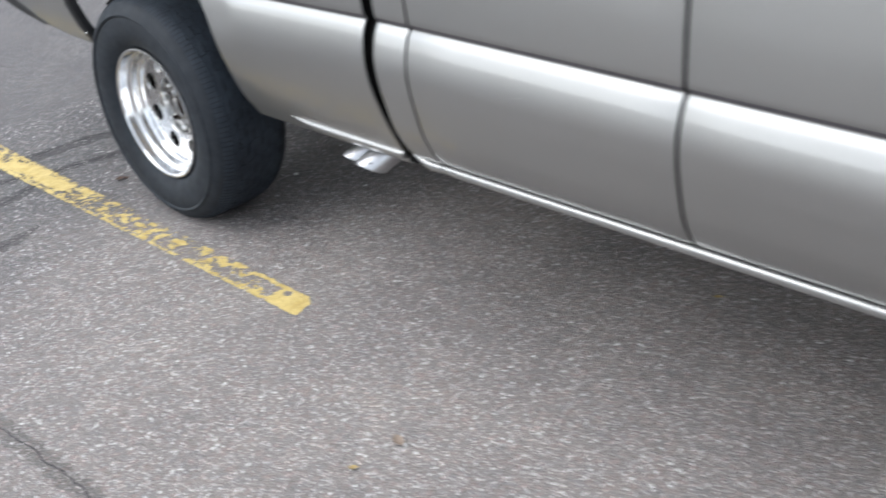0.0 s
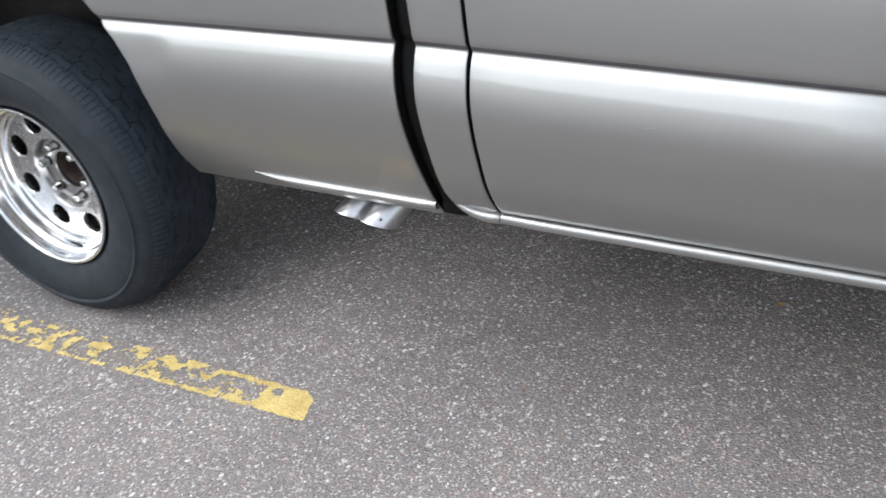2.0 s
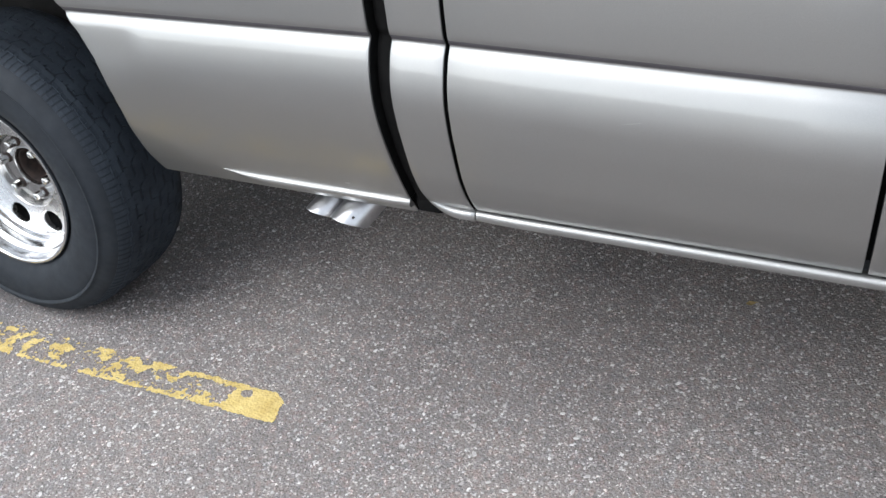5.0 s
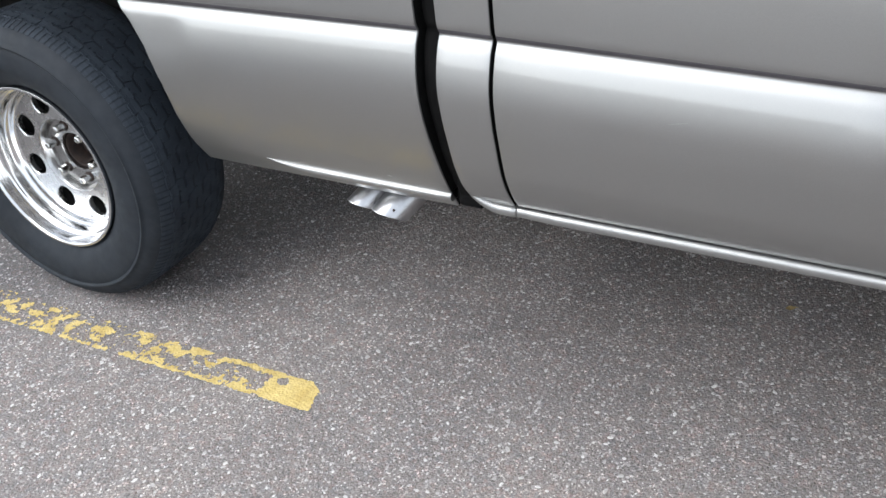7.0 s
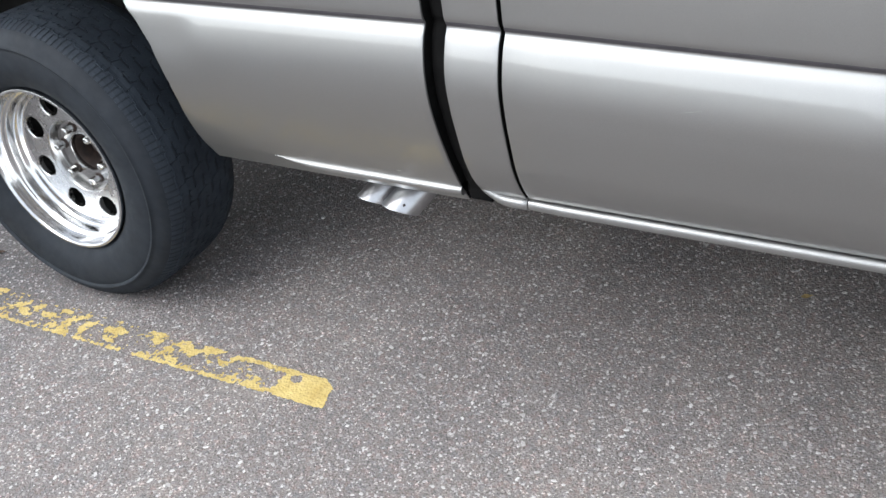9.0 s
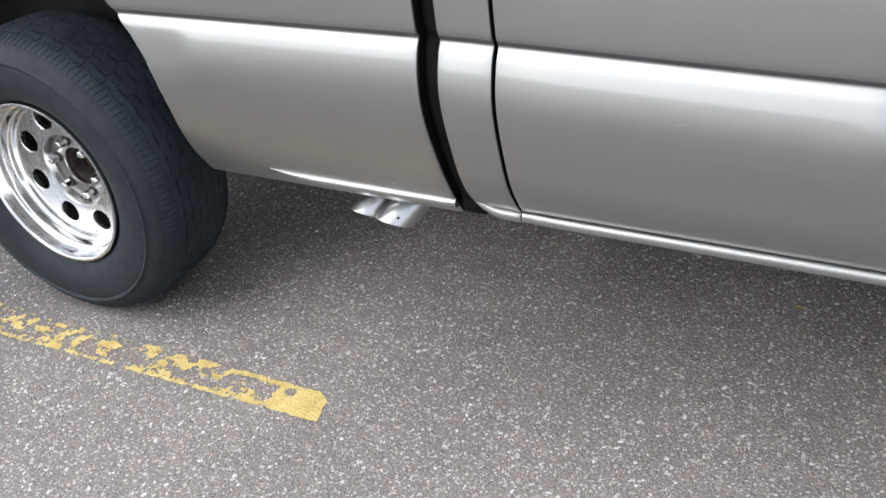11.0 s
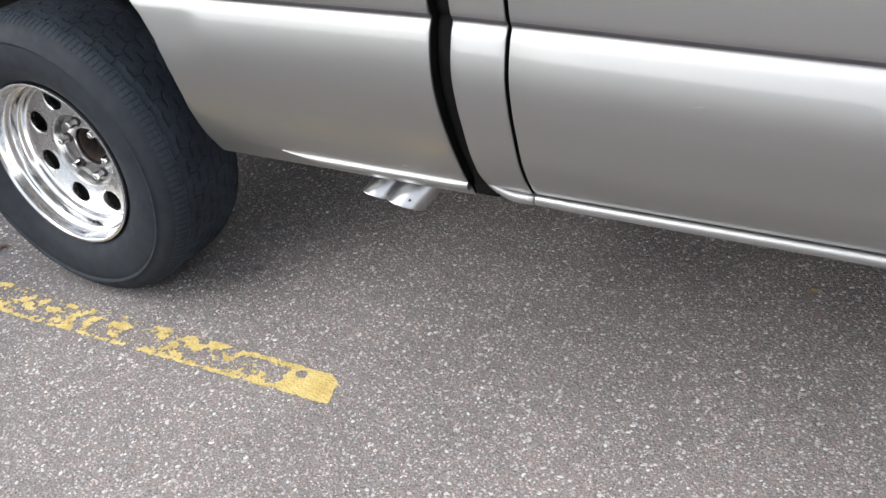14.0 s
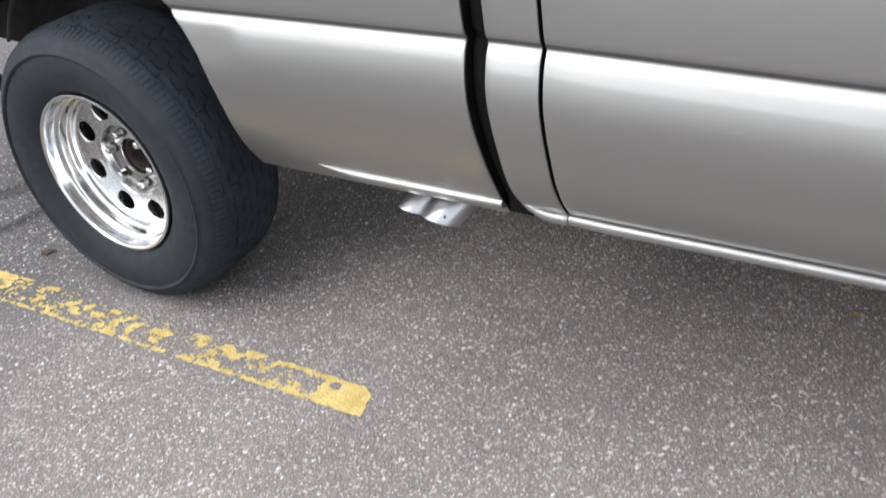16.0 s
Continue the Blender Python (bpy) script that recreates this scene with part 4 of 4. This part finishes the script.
# ---- cracks ----
def ribbon(points, width, z, seed, step=0.012, ragged=0.35, fade=True):
    """A ragged flat band along a line of points."""
    rng = random.Random(seed)
    pts = [Vector((x, y, 0)) for x, y in points]
    line = []
    for a, b in zip(pts, pts[1:]):
        n = max(2, int((b - a).length / step))
        line += [a.lerp(b, i / n) for i in range(n)]
    line.append(pts[-1])
    verts, faces = [], []
    n = len(line)
    for i, p in enumerate(line):
        d = (line[min(i + 1, n - 1)] - line[max(i - 1, 0)]).normalized()
        s = Vector((-d.y, d.x, 0))
        wob = 0.010 * noise.noise((p.x * 14, p.y * 14, seed)) + 0.005 * noise.noise((p.x * 55, p.y * 55, seed))
        k = min(1.0, 5 * min(i + 0.3, n - 1 - i + 0.3) / n) if fade else 1.0
        w1, w2 = (0.5 * width * k * (1 + ragged * rng.uniform(-1, 1)) for _ in range(2))
        q = p + s * wob
        verts += [tuple(q + s * w1 + Vector((0, 0, z))), tuple(q - s * w2 + Vector((0, 0, z)))]
        if i:
            faces.append((2 * i - 2, 2 * i - 1, 2 * i + 1, 2 * i))
    return verts, faces


CRACKS = [
    ([(-1.30, -1.25), (-1.08, -0.70), (-0.99, -0.47), (-0.953, -0.21), (-0.952, -0.075), (-0.936, 0.206), (-0.87, 0.34), (-0.80, 0.75)], 0.008, 0.09, 0.022),
    ([(-1.02, -0.85), (-0.88, -0.515), (-0.80, -0.22), (-0.732, -0.074), (-0.681, 0.156), (-0.60, 0.5)], 0.008, 0.06, 0.0),
    ([(-0.56, -0.85), (-0.578, -0.63), (-0.577, -0.44), (-0.617, -0.324), (-0.655, -0.212), (-0.70, -0.10)], 0.007, 0.07, 0.0),
    ([(-0.32, -1.0), (-0.278, -0.744), (-0.261, -0.615), (-0.299, -0.416), (-0.33, -0.30)], 0.005, 0.07, 0.0),
    ([(0.20, -0.93), (0.356, -0.879), (0.546, -0.875), (0.761, -0.853), (0.869, -0.846), (0.975, -0.838), (1.25, -0.86)], 0.0035, 0.05, 0.0),
    ([(-3.3, 0.12), (-2.88, 0.27), (-2.44, 0.36), (-2.2, 0.42)], 0.014, 0.0, 0.0),
]
for i, (pts, thin, wide, off) in enumerate(CRACKS):
    if wide:
        ob = from_lists("sealed_crack", *ribbon([(x + off, y) for x, y in pts], wide, 0.0007, 20 + i, ragged=0.25), FAINT if i == 4 else SEALBAND)
        tagged(ob, "smooth dark sealed band along a crack in the asphalt", "crack", "cracks", "structure")
    ob = from_lists("crack", *ribbon(pts, thin, 0.0011, 40 + i, ragged=0.6), TAR)
    tagged(ob, "thin dark crack in the asphalt", "crack", "cracks", "structure")


# ---- leaves and pebbles ----
def leaf(x, y, size, turn, material, label):
    rng = random.Random(int(1000 * (x + y)))
    rows = []
    for i in range(9):
        t = i / 8
        w = size * 0.36 * math.sin(math.pi * min(1, t * 0.93 + 0.05)) * rng.uniform(0.75, 1.1)
        rows.append([(size * (t - 0.5), w * s, 0.003 + 0.25 * w * s * s + 0.10 * size * (t - 0.4) ** 2 * 4 + 0.002 * rng.random()) for s in (-1, -0.5, 0, 0.5, 1)])
    bm = grid(rows)
    tube([(size * 0.5, 0, 0.006), (size * 0.72, 0.03 * size, 0.004)], 0.0008, 5, bm)
    ob = part("leaf", bm, material)
    ob.matrix_world = pose(x, y, 0.0, 0, 0, turn)
    return tagged(ob, label, "leaf", "fallen leaves")


leaf(1.655, 0.591, 0.024, 30, LEAF, "small dry yellow-brown leaf fallen on the asphalt")
LEAF_PALE = speckled("faded_leaf", (0.17, 0.125, 0.095), (0.25, 0.195, 0.155), 120, 0.8)
leaf(1.394, -0.316, 0.036, 160, LEAF_PALE, "faded pinkish-brown leaf pressed flat on the asphalt")
leaf(1.378, -0.434, 0.020, 40, LEAF, "small dry yellow-brown leaf fallen on the asphalt")
leaf(-0.434, 0.036, 0.036, 70, LEAF_DARK, "crumpled dark brown leaf on the asphalt by the tyre")
leaf(-0.420, 0.052, 0.022, 200, LEAF_DARK, "crumpled dark brown leaf on the asphalt by the tyre")
for i, (x, y, s) in enumerate(((0.089, 0.44, 0.007), (-0.102, 0.767, 0.008), (-0.129, 0.781, 0.004), (-0.013, 0.806, 0.006), (0.027, 0.704, 0.004), (0.092, 0.691, 0.004), (0.37, 0.52, 0.005), (-0.9, 0.42, 0.006))):
    bm = bmesh.new()
    bmesh.ops.create_icosphere(bm, subdivisions=2, radius=s)
    for v in bm.verts:
        v.co *= 1 + 0.35 * noise.noise(v.co * 160 + Vector((i, 0, 0)))
        v.co.z *= 0.6
    ob = part("pebble", bm, PEBBLE)
    ob.location = (x, y, 0.5 * s)
    tagged(ob, "pale loose pebble lying on the asphalt", "pebble", "pebbles")


def tar_spot(x, y, r):
    """A flat ragged drop of tar."""
    rim = [(x + r * (1 + 0.35 * noise.noise((3 * math.cos(t), 3 * math.sin(t), x))) * math.cos(t), y + 0.8 * r * math.sin(t), 0.0013) for t in (2 * math.pi * i / 18 for i in range(18))]
    ob = from_lists("tar_spot", [(x, y, 0.0018)] + rim, [(0, i + 1, (i + 1) % 18 + 1) for i in range(18)], FAINT)
    return tagged(ob, "faint dark tar spot on the asphalt", "stain", "tar spots", "structure")


for place in ((0.353, 0.222, 0.015), (0.30, 0.19, 0.007)):
    tar_spot(*place)


# ---- pale angular stones that stand out of the worn asphalt ----
def stone_material():
    m = mat("aggregate_stone", (0.45, 0.43, 0.42), 0.75)
    k = Nodes(m)
    island = k.t.nodes.new("ShaderNodeNewGeometry").outputs["Random Per Island"]
    tone = k.ramp(island, [(0.0, (0.17, 0.155, 0.148)), (0.25, (0.25, 0.228, 0.218)), (0.5, (0.34, 0.315, 0.302)), (0.8, (0.46, 0.436, 0.42)), (1.0, (0.62, 0.60, 0.58))])
    k.set("Base Color", k.mix(1.0, tone, k.ramp(k.noise(300, 4), [(0.3, 0.82), (0.7, 1.12)]), "MULTIPLY"))
    return m


def stone_field(count):
    """Flat broken stones, sunk into the surface, left out on the stripe and under the tyre."""
    rng = random.Random(11)
    verts, faces = [], []
    for _ in range(count):
        x, y = rng.uniform(-1.4, 2.9), rng.uniform(-1.15, 0.75)
        if x < 0.84 and strip_low(x) - 0.012 < y < strip_high(x) + 0.012 or -0.17 < x < 0.17 and -0.04 < y < 0.29:
            continue
        size = 0.0011 + 0.0024 * rng.random() ** 2.0
        turn, long = rng.uniform(0, 2 * math.pi), rng.uniform(1.0, 1.9)
        n, first = rng.choice((5, 6, 7)), len(verts)
        top, tilt = rng.uniform(0.0005, 0.0013), rng.uniform(-0.12, 0.12)
        for ring in (0, 1):
            for i in range(n):
                a = 2 * math.pi * (i + 0.25 * math.sin(7.3 * i + first)) / n
                r = size * (0.82 + 0.3 * abs(math.sin(3.1 * i + first))) * (1.0 if ring else 1.25)
                u, v = r * long * math.cos(a), r * math.sin(a)
                verts.append((x + u * math.cos(turn) - v * math.sin(turn), y + u * math.sin(turn) + v * math.cos(turn), top + tilt * u if ring else -0.0006))
        faces.append(tuple(range(first + n, first + 2 * n)))
        faces += [(first + i, first + (i + 1) % n, first + n + (i + 1) % n, first + n + i) for i in range(n)]
    return verts, faces


stones_ob = from_lists("aggregate_stones", *stone_field(29000), stone_material())
tagged(stones_ob, "pale broken stones standing out of the worn asphalt", "stones", kind="stuff")
